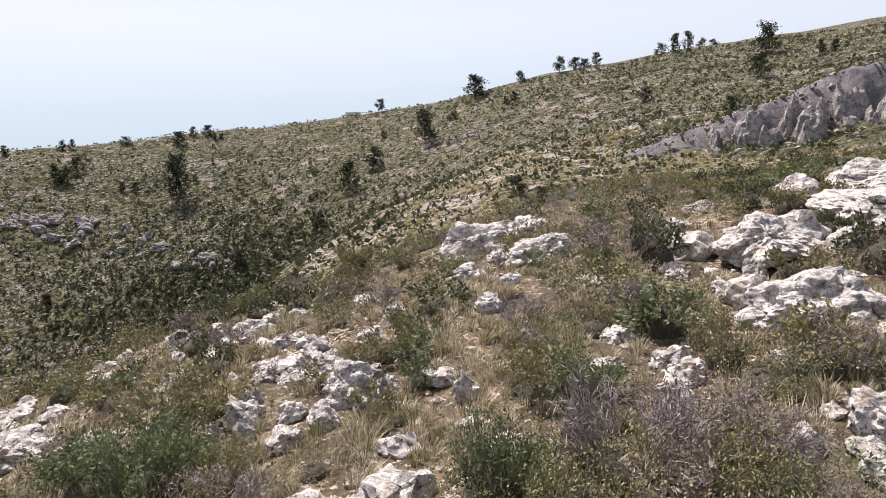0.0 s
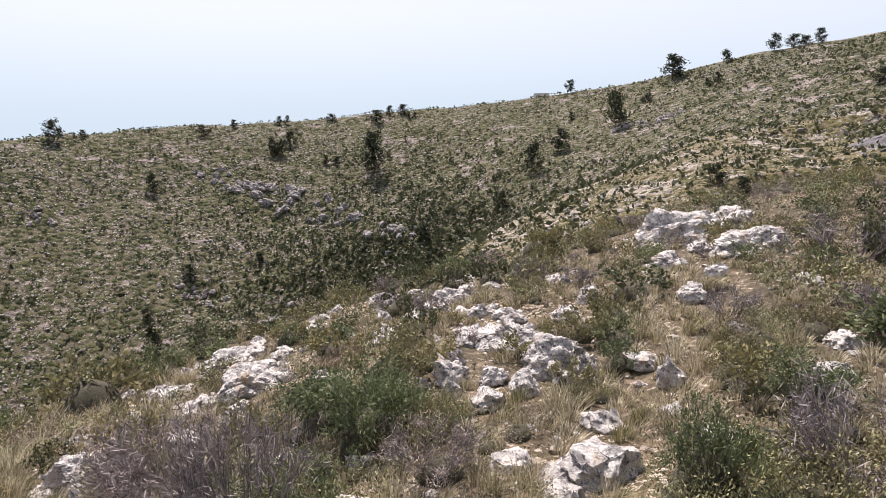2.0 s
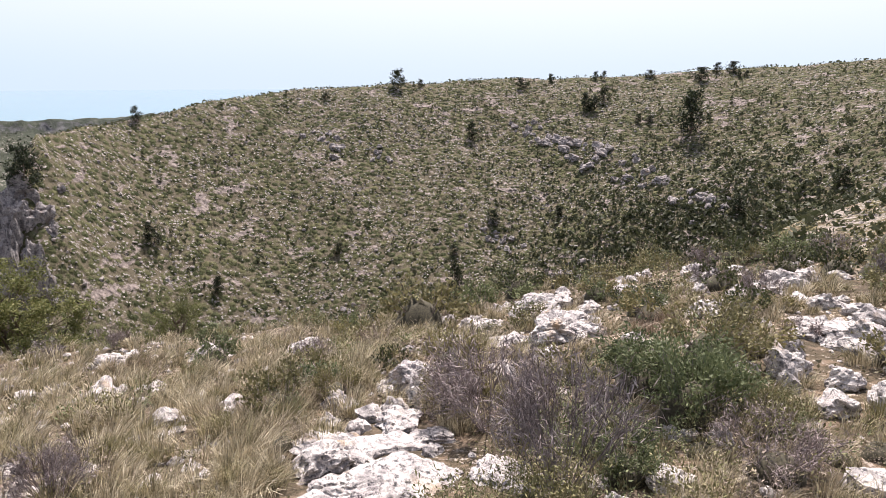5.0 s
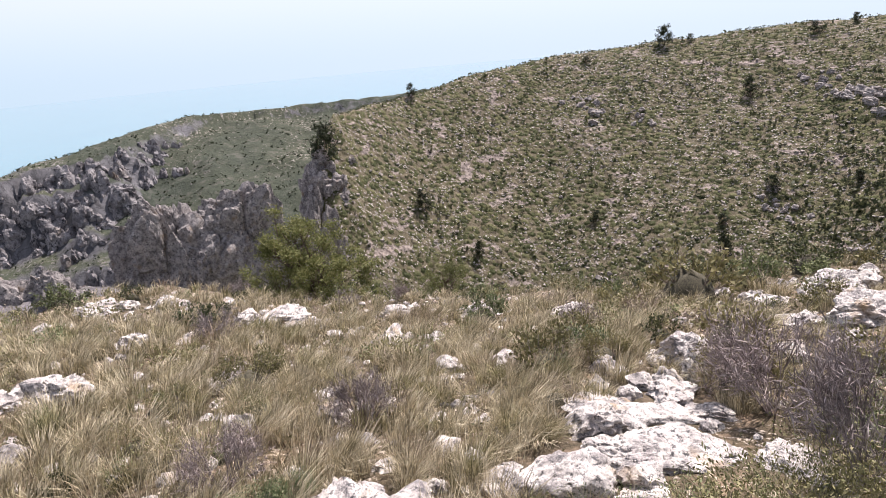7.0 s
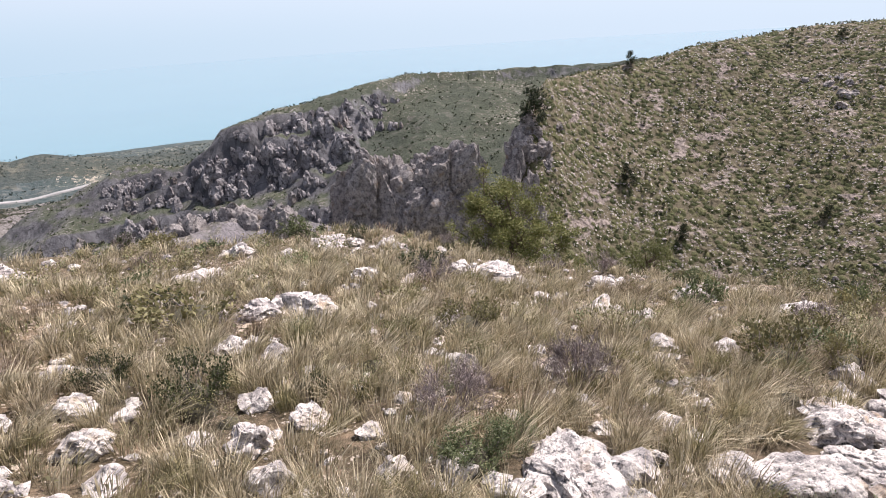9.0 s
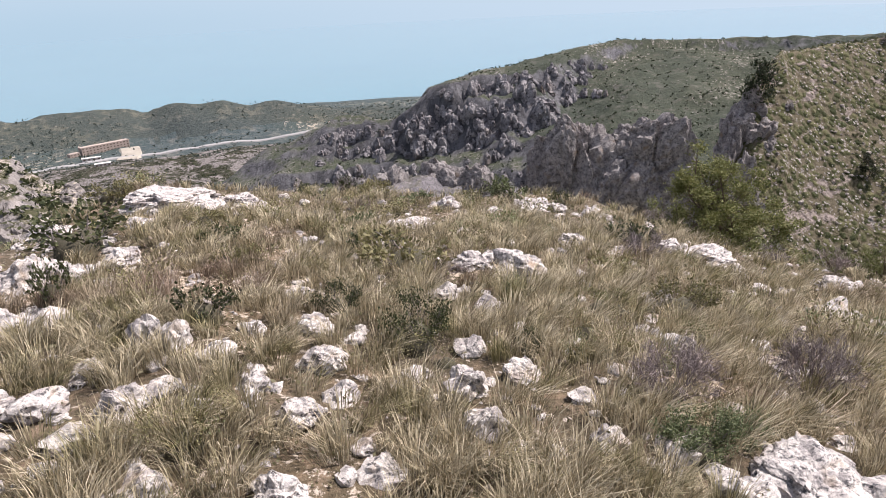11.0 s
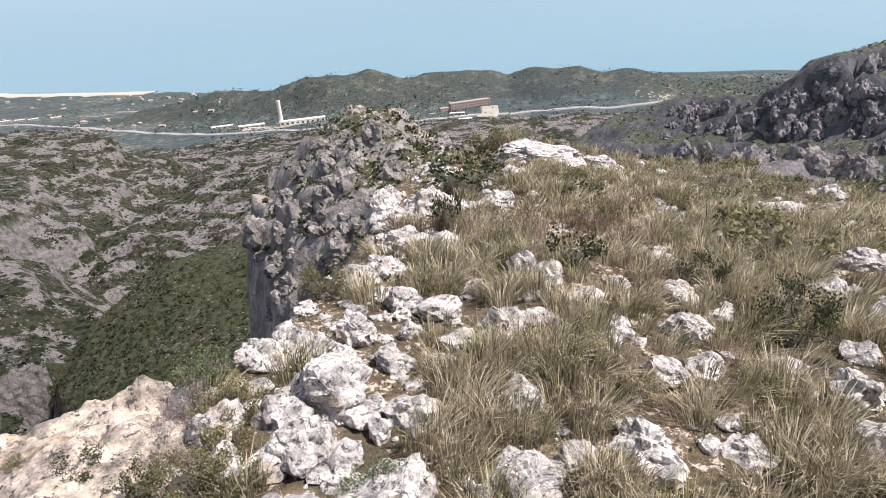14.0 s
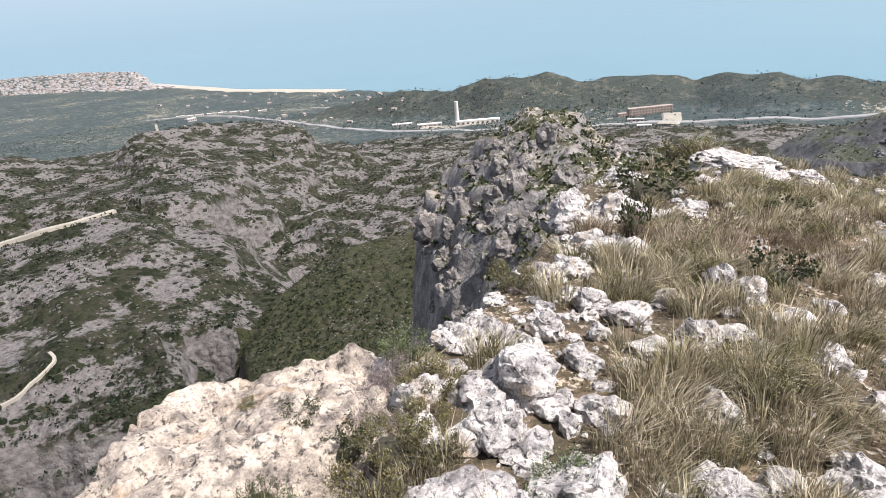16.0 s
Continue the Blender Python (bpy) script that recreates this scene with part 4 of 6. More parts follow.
ROCKS_MEADOW = [(-5.2, -1.36, 0.43, 0.24), (-5.37, -1.79, 0.35, 0.17), (-7.34, -2.89, 0.65, 0.16), (-3.32, -1.15, 0.25, 0.13), (-3.09, -1.41, 0.25, 0.22), (-3.12, -0.85, 0.16, 0.08), (-3.22, -1.7, 0.18, 0.09), (-2.91, 1.45, 0.39, 0.17), (-10.13, -1.63, 0.74, 0.16), (-9.55, -0.7, 0.39, 0.17), (-6.64, -0.99, 0.33, 0.12), (-7.82, 0.53, 0.76, 0.14), (-8.76, -1.9, 0.24, 0.1), (-2.6, 0.01, 0.54, 0.12), (-2.78, 0.46, 0.16, 0.09), (-9.3, -2.8, 0.43, 0.13), (-9.04, 0.93, 0.3, 0.08)]
ROCKS_CREST = [(-7.15, -5.9, 1.13, 0.37), (-8.43, -5.63, 0.56, 0.23), (-5.97, -6.6, 0.45, 0.19), (-4.2, -5.08, 0.48, 0.32), (-4.65, -4.57, 0.35, 0.16), (-7.62, -2.89, 0.53, 0.14), (-7.84, 0.12, 0.25, 0.11), (-4.32, -3.29, 0.16, 0.11), (-4.24, -2.82, 0.23, 0.08), (-3.17, -3.22, 0.2, 0.2), (-3.07, -2.96, 0.17, 0.2), (-3.41, -2.72, 0.21, 0.11), (-3.58, -2.4, 0.26, 0.15), (-3.53, -2.15, 0.17, 0.09), (-3.02, -2.7, 0.21, 0.1)]
ROCKS_GRASS = [(-3.15, -2.19, 0.3, 0.09), (-2.59, -2.07, 0.24, 0.15), (-2.86, -1.97, 0.21, 0.11), (-3.06, -1.76, 0.1, 0.07), (-2.77, -1.26, 0.19, 0.15), (-2.65, -0.94, 0.1, 0.08), (-2.36, -1.61, 0.2, 0.1), (-2.09, -1.92, 0.23, 0.15), (-2.49, -2.86, 0.25, 0.18), (-2.03, -2.41, 0.19, 0.17), (-2.83, -3.34, 0.19, 0.14), (-2.46, -3.36, 0.21, 0.1), (-2.64, -0.31, 0.16, 0.08)]
ROCKS_EDGE = [(-1.49, -3.51, 0.26, 0.19), (-1.49, -3.01, 0.39, 0.34), (-1.17, -2.77, 0.23, 0.27), (-1.49, -2.7, 0.13, 0.14), (-2.52, -4, 0.26, 0.15), (-3.66, -5.04, 0.46, 0.43), (-4.44, -5.26, 0.46, 0.21), (-3.27, -4.36, 0.4, 0.22), (-0.83, -2.58, 0.28, 0.18), (-0.67, -2.85, 0.16, 0.09), (-1.25, -2.35, 0.42, 0.23), (-1.64, -2.11, 0.31, 0.18), (-1.68, -2.62, 0.17, 0.17), (-2.17, -3.23, 0.18, 0.14)]
ROCKS_LEDGE = [(-1.07, -3.15, 0.25, 0.2), (-0.97, -2.93, 0.23, 0.16), (-0.44, -2.8, 0.25, 0.09), (-2.73, -4.05, 0.31, 0.19), (-2.4, -3.52, 0.24, 0.2), (-4.35, -4.83, 0.32, 0.19), (-1.29, -2.82, 0.14, 0.14), (-1.9, -3.06, 0.21, 0.14), (-2.69, -2.79, 0.19, 0.1), (-2.08, -2.91, 0.11, 0.1), (-1.89, -2.07, 0.17, 0.12), (-1.61, -3.78, 0.25, 0.13)]
BUSHES_GREEN = [(0.78, 3.5, 0.58, 0.32), (0.19, 2.54, 0.46, 0.44), (1.65, 4.76, 0.74, 0.45), (-1.95, 3.26, 0.82, 0.51), (-1.6, 2.96, 0.63, 0.55), (-1.58, 2.21, 0.44, 0.28), (-4.03, 6.27, 0.43, 0.23), (-2.78, -0.39, 0.37, 0.23), (-2.97, -0.16, 0.28, 0.17), (-9.66, -3.33, 0.45, 0.18), (-1.22, -2.4, 0.34, 0.15), (-0.34, -2.99, 0.26, 0.22), (6.61, 12.12, 1.13, 0.5), (5.38, 10.99, 0.89, 0.33)]
BUSHES_GREY = [(0.77, 2.59, 0.79, 0.57), (2.22, 3.53, 0.68, 0.36), (-0.7, 6.6, 0.5, 0.34), (1.4, 2.74, 0.62, 0.34), (-1.75, 1.9, 0.7, 0.67), (-2.58, 2.41, 0.89, 0.55), (-3.23, -0.43, 0.46, 0.35), (-3.8, 0.4, 0.45, 0.38), (-0.73, -3.3, 0.3, 0.21), (-0.97, -3.3, 0.43, 0.24), (1.93, 7.03, 1.21, 0.61), (1.5, 5.09, 0.5, 0.4), (-1.27, 7.23, 0.62, 0.45)]
BUSHES_OLIVE = [(-1.85, 4, 0.7, 0.42), (-1.5, 7.58, 0.58, 0.36), (-0.28, 5.34, 0.41, 0.31), (1.75, 3.81, 0.4, 0.36), (1.83, 3.23, 0.25, 0.14), (1.13, 4.82, 0.42, 0.24), (0.51, 4.23, 0.29, 0.21), (-0.44, 3.56, 0.22, 0.14), (-5.74, 4.94, 0.94, 0.62), (-3.9, 2.27, 0.35, 0.26), (-1.23, 3.11, 0.25, 0.25), (-2.91, 2.49, 0.38, 0.31), (-5.32, 0, 0.29, 0.2), (-5.37, -2.3, 0.7, 0.31), (-4.94, -0.14, 0.5, 0.27), (-2.25, -4.02, 0.25, 0.2), (-0.66, -2.79, 0.21, 0.23), (-0.94, -2.83, 0.18, 0.15)]
BUSHES_DARK = [(-3.62, -1.8, 0.31, 0.27), (-3.95, -2.42, 0.25, 0.19), (-3.78, -4.44, 0.28, 0.29), (-5.36, -4.12, 0.39, 0.2), (-7.44, -0.39, 0.41, 0.24), (-3.59, -1.15, 0.13, 0.15), (-5.66, -2.73, 0.38, 0.22), (-7.81, -0.19, 0.35, 0.21), (-0.42, -3.34, 0.16, 0.17), (-5.12, -5.39, 0.81, 0.26), (-0.18, -3, 0.15, 0.15), (0.08, -3.48, 0.18, 0.15), (-0.11, 6.26, 0.65, 0.26), (2.35, 7, 0.61, 0.48), (3.97, 5.68, 0.64, 0.51)]
TREES_HILL = [(-34.7, 82.8, 4.88, 5.44), (-11.4, 75.8, 2.43, 3.4), (-2.6, 84.1, 3.03, 4.55), (4.8, 35.8, 2.49, 1.38), (1.3, 93.8, 1.69, 1.35), (-41.7, 83.9, 3.05, 1.36), (-50.6, 83.5, 2.29, 2.47), (-14.5, 71.3, 1.72, 1.99), (40.8, 83.8, 3.2, 4.05), (31.2, 64.7, 2.33, 2.4), (21.6, 49, 1.35, 1.16), (20.4, 66.9, 1.89, 1.51), (9.5, 92.3, 2.18, 1.42), (44.6, 76.5, 2.72, 1.68), (-8.7, 93.3, 1.27, 1.27), (-9.1, 80.5, 2.93, 2.78)]
TREES_SKY = [(-10.9, 109.6, 2.18, 1.99), (5.3, 107.5, 4.86, 3.69), (12.9, 109.2, 1.99, 2.18), (21.3, 112.3, 5.17, 2.48), (25.1, 111.7, 4.35, 2.28), (34.7, 105.3, 2.01, 2.21), (35.9, 101.9, 2.15, 3.03), (38, 102.3, 1.78, 3.06), (43.7, 109, 3.4, 1.6), (51.6, 76.4, 2.09, 1.34), (-40, 97.6, 2.85, 2), (-39, 100.8, 1.36, 1.56), (-37, 101.5, 2.34, 1.66), (-48.2, 97.4, 1.86, 1.27), (-54.3, 92.8, 2.13, 1.36), (-59.9, 88, 1.34, 1.34)]
TREES_FACING = [(-74.7, 68.4, 2.55, 2.83), (-73.4, 71.7, 1.02, 1.11), (-61.9, 82.7, 1.67, 1.67), (-77.9, 30, 1.51, 1.81), (-59, 67.9, 2.04, 2.77), (-49.7, 86.6, 2.16, 2.16), (-49.7, 83.4, 1.93, 2.28), (-62.9, 24.3, 1.87, 2.25), (-56.1, 41.6, 1.31, 1.44), (-57.5, 27.9, 1.45, 1.82), (-46.2, 50.3, 1.28, 1.15), (-41, 62.7, 1.38, 1.25), (-46.4, 57.3, 1.78, 1.78), (-63.7, 14.3, 2.97, 4.57), (-42.5, 46.3, 1.63, 3.61), (-22.2, 66.7, 2.26, 1.75), (-78.4, 57.2, 1.31, 1.05), (-34.7, 99.5, 1.9, 1.14)]
LEDGES = [(-50.6, 75, 6.56, 3.85), (-43.2, 74.6, 6.66, 3.68), (-35, 71.7, 5.47, 2.7), (-26.4, 66.9, 5.95, 3.57), (-34.2, 55.3, 3.7, 3.2), (-45.3, 56.1, 4.03, 2.15), (-49.3, 34.8, 3.53, 3.06), (-70.9, 52.3, 5.58, 2.39), (-65.9, 55.8, 3.92, 1.96), (-55.2, 74.8, 5.04, 2.1), (0.1, 83, 2.62, 2.25), (3.1, 80.2, 4.34, 2.31), (-2.1, 82.6, 2.61, 1.64), (15.2, 55.6, 1.56, 2.18), (18.7, 51.8, 2.98, 1.19), (14.1, 63.9, 1.77, 1.06), (-68.3, 22.8, 4.58, 2.95), (-65.8, 22.1, 4.44, 2.67), (-48.9, 37.1, 3.57, 3.57)]
ROCKS_RIM = [(-5.11, 5.24, 0.24, 0.12), (-5.45, 4.4, 0.19, 0.13), (-5.99, 3.41, 0.43, 0.16), (-7.1, 2.87, 0.47, 0.11), (-8.42, 2.43, 0.26, 0.14), (-3.45, 1.89, 0.15, 0.13), (-2.13, 7.23, 0.35, 0.16), (-2.48, 5.63, 0.33, 0.15), (-3.71, 6.34, 0.24, 0.15), (-1.48, 4.35, 0.27, 0.21), (-3.35, 7.68, 0.31, 0.12), (-4.27, 7.96, 0.34, 0.11), (-0.71, 5.56, 0.32, 0.17), (-0.57, 6.58, 0.25, 0.13), (1.48, 4.01, 0.34, 0.2), (-0.28, 3.99, 0.1, 0.08), (-0.59, 6.13, 0.23, 0.16), (-0.97, 7.21, 0.34, 0.11), (0.66, 8.05, 0.37, 0.17), (2.4, 6.74, 0.33, 0.13), (1.28, 4.65, 0.28, 0.07), (-1.74, -3.27, 0.25, 0.17), (-1.97, -3.4, 0.27, 0.19), (-1.13, -3.54, 0.19, 0.14)]
ROCK_MESHES = [rock_mesh("rock", 100 + k, ROCK, 4, 7 + k % 4, 0.34, crack=0.21) for k in range(10)]
PIECE_MESHES = [rock_mesh("rock", 130 + k, ROCK, 3, 8, 0.34, crack=0.21) for k in range(5)]
BOULDER_MESHES = [rock_mesh("boulder", 150 + k, ROCK, 5, 9 + k % 4, 0.32, 0.21, 0.7) for k in range(5)]
ROCK_LABELS = ("pale limestone rock with dark pits among dry grass", "weathered white limestone boulder half sunk in scrub", "cracked grey-white limestone rock in stony soil")


RUBBLE = []


def joined(name, pieces, material, label, category):
    """Many small pieces, too many to count, as one mesh: pieces are pairs of a mesh and a pose."""
    co, faces, start = [], [], 0
    for mesh, m in pieces:
        c = np.empty(len(mesh.vertices) * 3)
        mesh.vertices.foreach_get("co", c)
        f = np.empty(len(mesh.polygons) * 3, np.int32)
        mesh.polygons.foreach_get("vertices", f)
        a = np.array(m)
        co.append(c.reshape(-1, 3) @ a[:3, :3].T + a[:3, 3])
        faces.append(f.reshape(-1, 3) + start)
        start += len(mesh.vertices)
    return tagged(new(name, mesh_of(name, np.concatenate(co), np.concatenate(faces), material)), label, category, kind="stuff")


def rocks(table, group, low=1.0):
    for k, (x, y, w, h) in enumerate(table):
        i = int(rng.integers(0, len(ROCK_MESHES)))
        small = w < 0.23
        big = w > 0.5
        ob = new("boulder" if big else "rock", BOULDER_MESHES[i % 5] if big else PIECE_MESHES[i % 5] if small else ROCK_MESHES[i])
        hh = low * (max(h * 0.9, w * 0.45) * 1.3 if w < 0.5 else max(h, w * 0.32) * 1.1)
        ob.matrix_basis = stood(x, y, 0.025, rng.uniform(0, 360), w * (1.15 if big else 1.0), hh, tuple(rng.uniform(-9, 9, 2)), w * rng.uniform(0.75, 1.1))
        tagged(ob, ROCK_LABELS[1] if big else ROCK_LABELS[(i % 2) * 2], "boulder" if big else "rock", group)
        for c in range(3 if w > 0.5 else 2 if w > 0.3 else 0):
            # broken pieces at its foot
            a, s = rng.uniform(0, 2 * math.pi), w * rng.uniform(0.22, 0.42)
            px, py = x + math.cos(a) * w * 0.55, y + math.sin(a) * w * 0.5
            RUBBLE.append((PIECE_MESHES[int(rng.integers(0, 5))], stood(px, py, 0.01, rng.uniform(0, 360), s * 1.2, s * 0.8, (0, 0), s)))


rocks(ROCKS_WEST, "limestone rocks on the slope")
rocks(ROCKS_SLOPE, "limestone rocks on the slope")
rocks(ROCKS_BROW, "limestone rocks on the knoll")
rocks(ROCKS_MEADOW, "limestone rocks on the knoll")
rocks(ROCKS_CREST, "limestone rocks on the knoll")
rocks(ROCKS_GRASS, "limestone rocks on the knoll")
rocks(ROCKS_RIM, "limestone rocks on the knoll")
rocks(ROCKS_EDGE, "limestone rocks at the cliff edge", 0.85)
rocks(ROCKS_LEDGE, "limestone rocks at the cliff edge", 0.85)


def loose(count, az0, az1, inner, outer, least, most):
    """Smaller rocks between the large ones: inner and outer are shares of the way to the brow."""
    out = []
    for k in range(count):
        az = rng.uniform(az0, az1)
        r = float(column(KNOLL, az, 1)) * rng.uniform(inner, outer)
        if r > 1.9:
            w = least + (most - least) * rng.random() ** 2
            out.append((CX - math.sin(radians(az)) * r, CY + math.cos(radians(az)) * r, w, w * rng.uniform(0.4, 0.7)))
    return out


ROCKS_SLAB = [(-2.03, 1.86, 0.34, 0.16), (-2.69, 1.32, 0.3, 0.14), (-3.13, 1.62, 0.4, 0.16), (-2.19, 1.12, 0.28, 0.14), (-3.08, 2.12, 0.42, 0.2), (-1.94, 1.21, 0.22, 0.12), (-2.73, 2.12, 0.3, 0.15)]
rocks(ROCKS_SLAB, "limestone rocks on the knoll", 0.6)
ROCKS_LOOSE = loose(46, 136, 160, 0.66, 1.0, 0.07, 0.19) + loose(120, 62, 146, 0.2, 0.98, 0.09, 0.24) + loose(75, 6, 46, 0.5, 1.0, 0.10, 0.30) + loose(26, -34, 12, 0.22, 0.7, 0.08, 0.3) + loose(16, 138, 163, 0.5, 1.0, 0.10, 0.26) + loose(50, -30, 84, 0.3, 0.95, 0.1, 0.22)
for x, y, w, h in ROCKS_LOOSE:
    RUBBLE.append((PIECE_MESHES[int(rng.integers(0, 5))], stood(x, y, 0.01, rng.uniform(0, 360), w * 1.15, max(h, w * 0.45) * 1.25, tuple(rng.uniform(-9, 9, 2)), w)))
joined("rock_rubble", RUBBLE, ROCK, "small broken pieces of pale limestone strewn among grass", "rubble")

# broad slabs
SLAB = [rock_mesh("rock_slab", 300 + k, ROCK, 6 if k == 0 else 5, 7, 0.30, 0.14, 0.5, True) for k in range(3)]
for k, (x, y, w, d, h, turn, sink) in enumerate([(-2.4, 1.55, 0.85, 0.42, 0.16, 55, 0.045), (-2.85, 1.8, 0.7, 0.38, 0.15, 70, 0.04), (-2.52, 0.95, 0.5, 0.36, 0.22, 60, 0.03)]):
    ob = new("rock_slab", SLAB[k])
    ob.matrix_basis = stood(x, y, sink, turn, w, h, (0, 0), d)
    tagged(ob, "broad bleached limestone slab with dark holes", "rock slab", "limestone slabs")


def on_ledge(az, r):
    return az > 167 + 2 * math.sin(r * 5) and r > 2.25 + 0.25 * math.sin(az * 0.35)


def cliff_ledge():
    """One broad sheet of bare bedrock that ends in the cliff: blocks, joints and holes on its top, a sheer face below its rim."""
    az = np.linspace(161, 204, 190)
    top = np.linspace(0, 1, 120)
    A, U = np.meshgrid(az, np.concatenate([top, np.full(14, 1.0)]))
    drop = np.concatenate([np.zeros(120), np.linspace(0.05, 1, 14) ** 1.2 * 2.2])[:, None]
    rim = column(KNOLL, A, 1) + 0.10
    X0, Y0 = CX - np.sin(np.radians(A)), CY + np.cos(np.radians(A))
    rim = rim + fbm(X0 * 3, Y0 * 3, 0.5, 4, 203) * 0.16
    Rr = 2.0 + (rim - 2.0) * U + drop * 0.10 + fbm(A * 0.05, drop + A * 0, 0.4, 4, 207, True) * 0.12 * (drop > 0)
    X, Y = CX - np.sin(np.radians(A)) * Rr, CY + np.cos(np.radians(A)) * Rr
    inner = np.minimum(Rr, rim - 0.1)
    base = land(CX - np.sin(np.radians(A)) * inner, CY + np.cos(np.radians(A)) * inner)[0]
    edge = np.clip((A - 164 - 3 * fbm(X, Y, 0.4, 3, 209)) / 4, 0, 1) * np.clip((Rr - 2.2 - 0.3 * fbm(X, Y, 0.5, 3, 211)) / 0.3, 0, 1)
    blocks = terraced(fbm(X, Y, 0.55, 4, 213) * 0.16, 0.045, 0.9)
    joints = -0.05 * np.clip(1 - np.abs(fbm(X, Y, 0.5, 3, 215)) * 9, 0, 1)
    holes = -0.09 * np.clip(fbm(X, Y, 0.15, 3, 217) * 4 - 0.8, 0, 1)
    Z = base - 0.12 + edge * (0.29 + blocks + joints + holes + fbm(X, Y, 0.09, 4, 219, True) * 0.03) - drop
    n = len(az)
    i, j = np.meshgrid(np.arange(A.shape[0] - 1), np.arange(n - 1), indexing="ij")
    quads = np.stack([i * n + j, i * n + j + 1, (i + 1) * n + j + 1, (i + 1) * n + j], -1).reshape(-1, 4)
    ob = new("rock_ledge", mesh_of("rock_ledge", np.stack([X, Y, Z], -1).reshape(-1, 3), quads, ROCK_OCHRE, True))
    tagged(ob, "broad ochre-stained limestone ledge breaking off at the cliff edge", "rock ledge")


cliff_ledge()

# ---- shrubs ----
def shrub_set(seed, leaf, leaves, length, width, stems, forks, spread, thin=0.8):
    """Two near shrubs with many fine leaves, and two with fewer and larger ones for further off."""
    return [bush("shrub", seed + k, leaf, leaves, length, width, stems, forks, spread, thin=thin) for k in range(2)] + \
           [bush("shrub", seed + 5 + k, leaf, leaves // 4, length * 1.7, width * 1.9, stems // 2 + 3, forks, spread, thin=thin) for k in range(2)]


GREEN = shrub_set(20, LEAF_GREEN, 3400, 0.055, 0.010, 18, 2, 0.95)
OLIVE = shrub_set(30, LEAF_OLIVE, 2200, 0.05, 0.0125, 18, 2, 1.3)
DARK = shrub_set(40, LEAF_DARK, 1700, 0.048, 0.0155, 16, 2, 1.1)
GREY = shrub_set(50, TWIG_GREY, 2600, 0.11, 0.0045, 24, 3, 1.2, 0.95)
SHRUBS = ((GREEN, "fresh green rosemary-like shrub in rocky scrub"), (OLIVE, "low olive-brown shrub between limestone rocks"), (DARK, "dark evergreen shrub with small leathery leaves"), (GREY, "leafless grey thorny shrub in dry scrub"))


def shrubs(table, kind, grow=1.15):
    masters, label = SHRUBS[kind]
    for x, y, w, h in table:
        m = masters[int(rng.integers(0, 2)) + (2 if math.hypot(x, y) > 5 else 0)]
        placed(m, stood(x, y, 0.03, rng.uniform(0, 360), w * grow, max(h, 0.45 * w) * grow), label, "shrubs on the knoll")


shrubs(BUSHES_GREEN, 0)
shrubs(BUSHES_OLIVE, 1, 1.3)
shrubs(BUSHES_DARK, 2, 1.35)
shrubs(BUSHES_GREY, 3)


def on_knoll(az, r):
    return r < float(column(KNOLL, az, 1)) * 1.12 + 0.4


# undergrowth between the larger shrubs
TAKEN = [(x, y, w) for t in (ROCKS_WEST, ROCKS_SLOPE, ROCKS_BROW, ROCKS_MEADOW, ROCKS_CREST, ROCKS_GRASS, ROCKS_EDGE, ROCKS_LEDGE, ROCKS_RIM, ROCKS_LOOSE) for x, y, w, h in t]
TAKEN += [(-2.5, 1.62, 1.1), (-3.05, 2.0, 0.5), (-2.52, 0.95, 0.5), (-0.85, -3.4, 0.3)]
TAKEN_XY = np.array([(x, y) for x, y, w in TAKEN]); TAKEN_W = np.array([w for x, y, w in TAKEN])


def clear_of_rocks(x, y, room):
    return bool(np.all(np.hypot(TAKEN_XY[:, 0] - x, TAKEN_XY[:, 1] - y) > TAKEN_W * 0.5 + room))


def spot(az, r):
    return CX - np.sin(np.radians(az)) * r, CY + np.cos(np.radians(az)) * r


for k in range(330):
    az = rng.uniform(-42, 58) if k < 265 else rng.uniform(58, 140)
    r = math.sqrt(rng.uniform(2.4 ** 2, (19 if az < 5 else 12) ** 2))
    x, y = spot(az, r)
    if not on_knoll(az, r) or not clear_of_rocks(x, y, 0.13):
        continue
    kind = int(rng.choice([0, 1, 2, 3], p=[0.12, 0.46, 0.24, 0.18]))
    masters, label = SHRUBS[kind]
    w = rng.uniform(0.25, 0.55) * (1 + 0.04 * r) * (0.9 if az > 45 else 1.1)
    placed(masters[int(rng.integers(0, 2)) + (2 if r > 4 else 0)], stood(x, y, 0.03, rng.uniform(0, 360), w, w * rng.uniform(0.45, 0.75)), label, "shrubs on the knoll")
LEDGE_SHRUBS = [(-0.9, -3.3, 0.42), (-0.62, -3.33, 0.22), (-1.08, -3.36, 0.36), (-1.14, -3.18, 0.34), (-0.5, -3.63, 0.1), (-0.82, -2.92, 0.34), (-0.72, -3.08, 0.24), (-1.22, -3.52, 0.34), (-0.58, -3.22, 0.11), (-1.0, -2.98, 0.3), (-0.35, -2.98, 0.2), (-1.3, -3.7, 0.3)]
# scrub about the feet of the boulders
for x, y, w, hh in ROCKS_WEST + ROCKS_SLOPE:
    for k in range(3 if w > 0.5 else 0):
        a = rng.uniform(0, 2 * math.pi)
        kind = int(rng.choice([0, 1, 2, 3], p=[0.2, 0.4, 0.2, 0.2]))
        s = rng.uniform(0.32, 0.55) * (0.8 + 0.25 * w)
        placed(SHRUBS[kind][0][2 + k % 2], stood(x + math.cos(a) * w * 0.72, y + math.sin(a) * w * 0.62, 0.03, rng.uniform(0, 360), s, s * 0.6), SHRUBS[kind][1], "shrubs on the knoll")
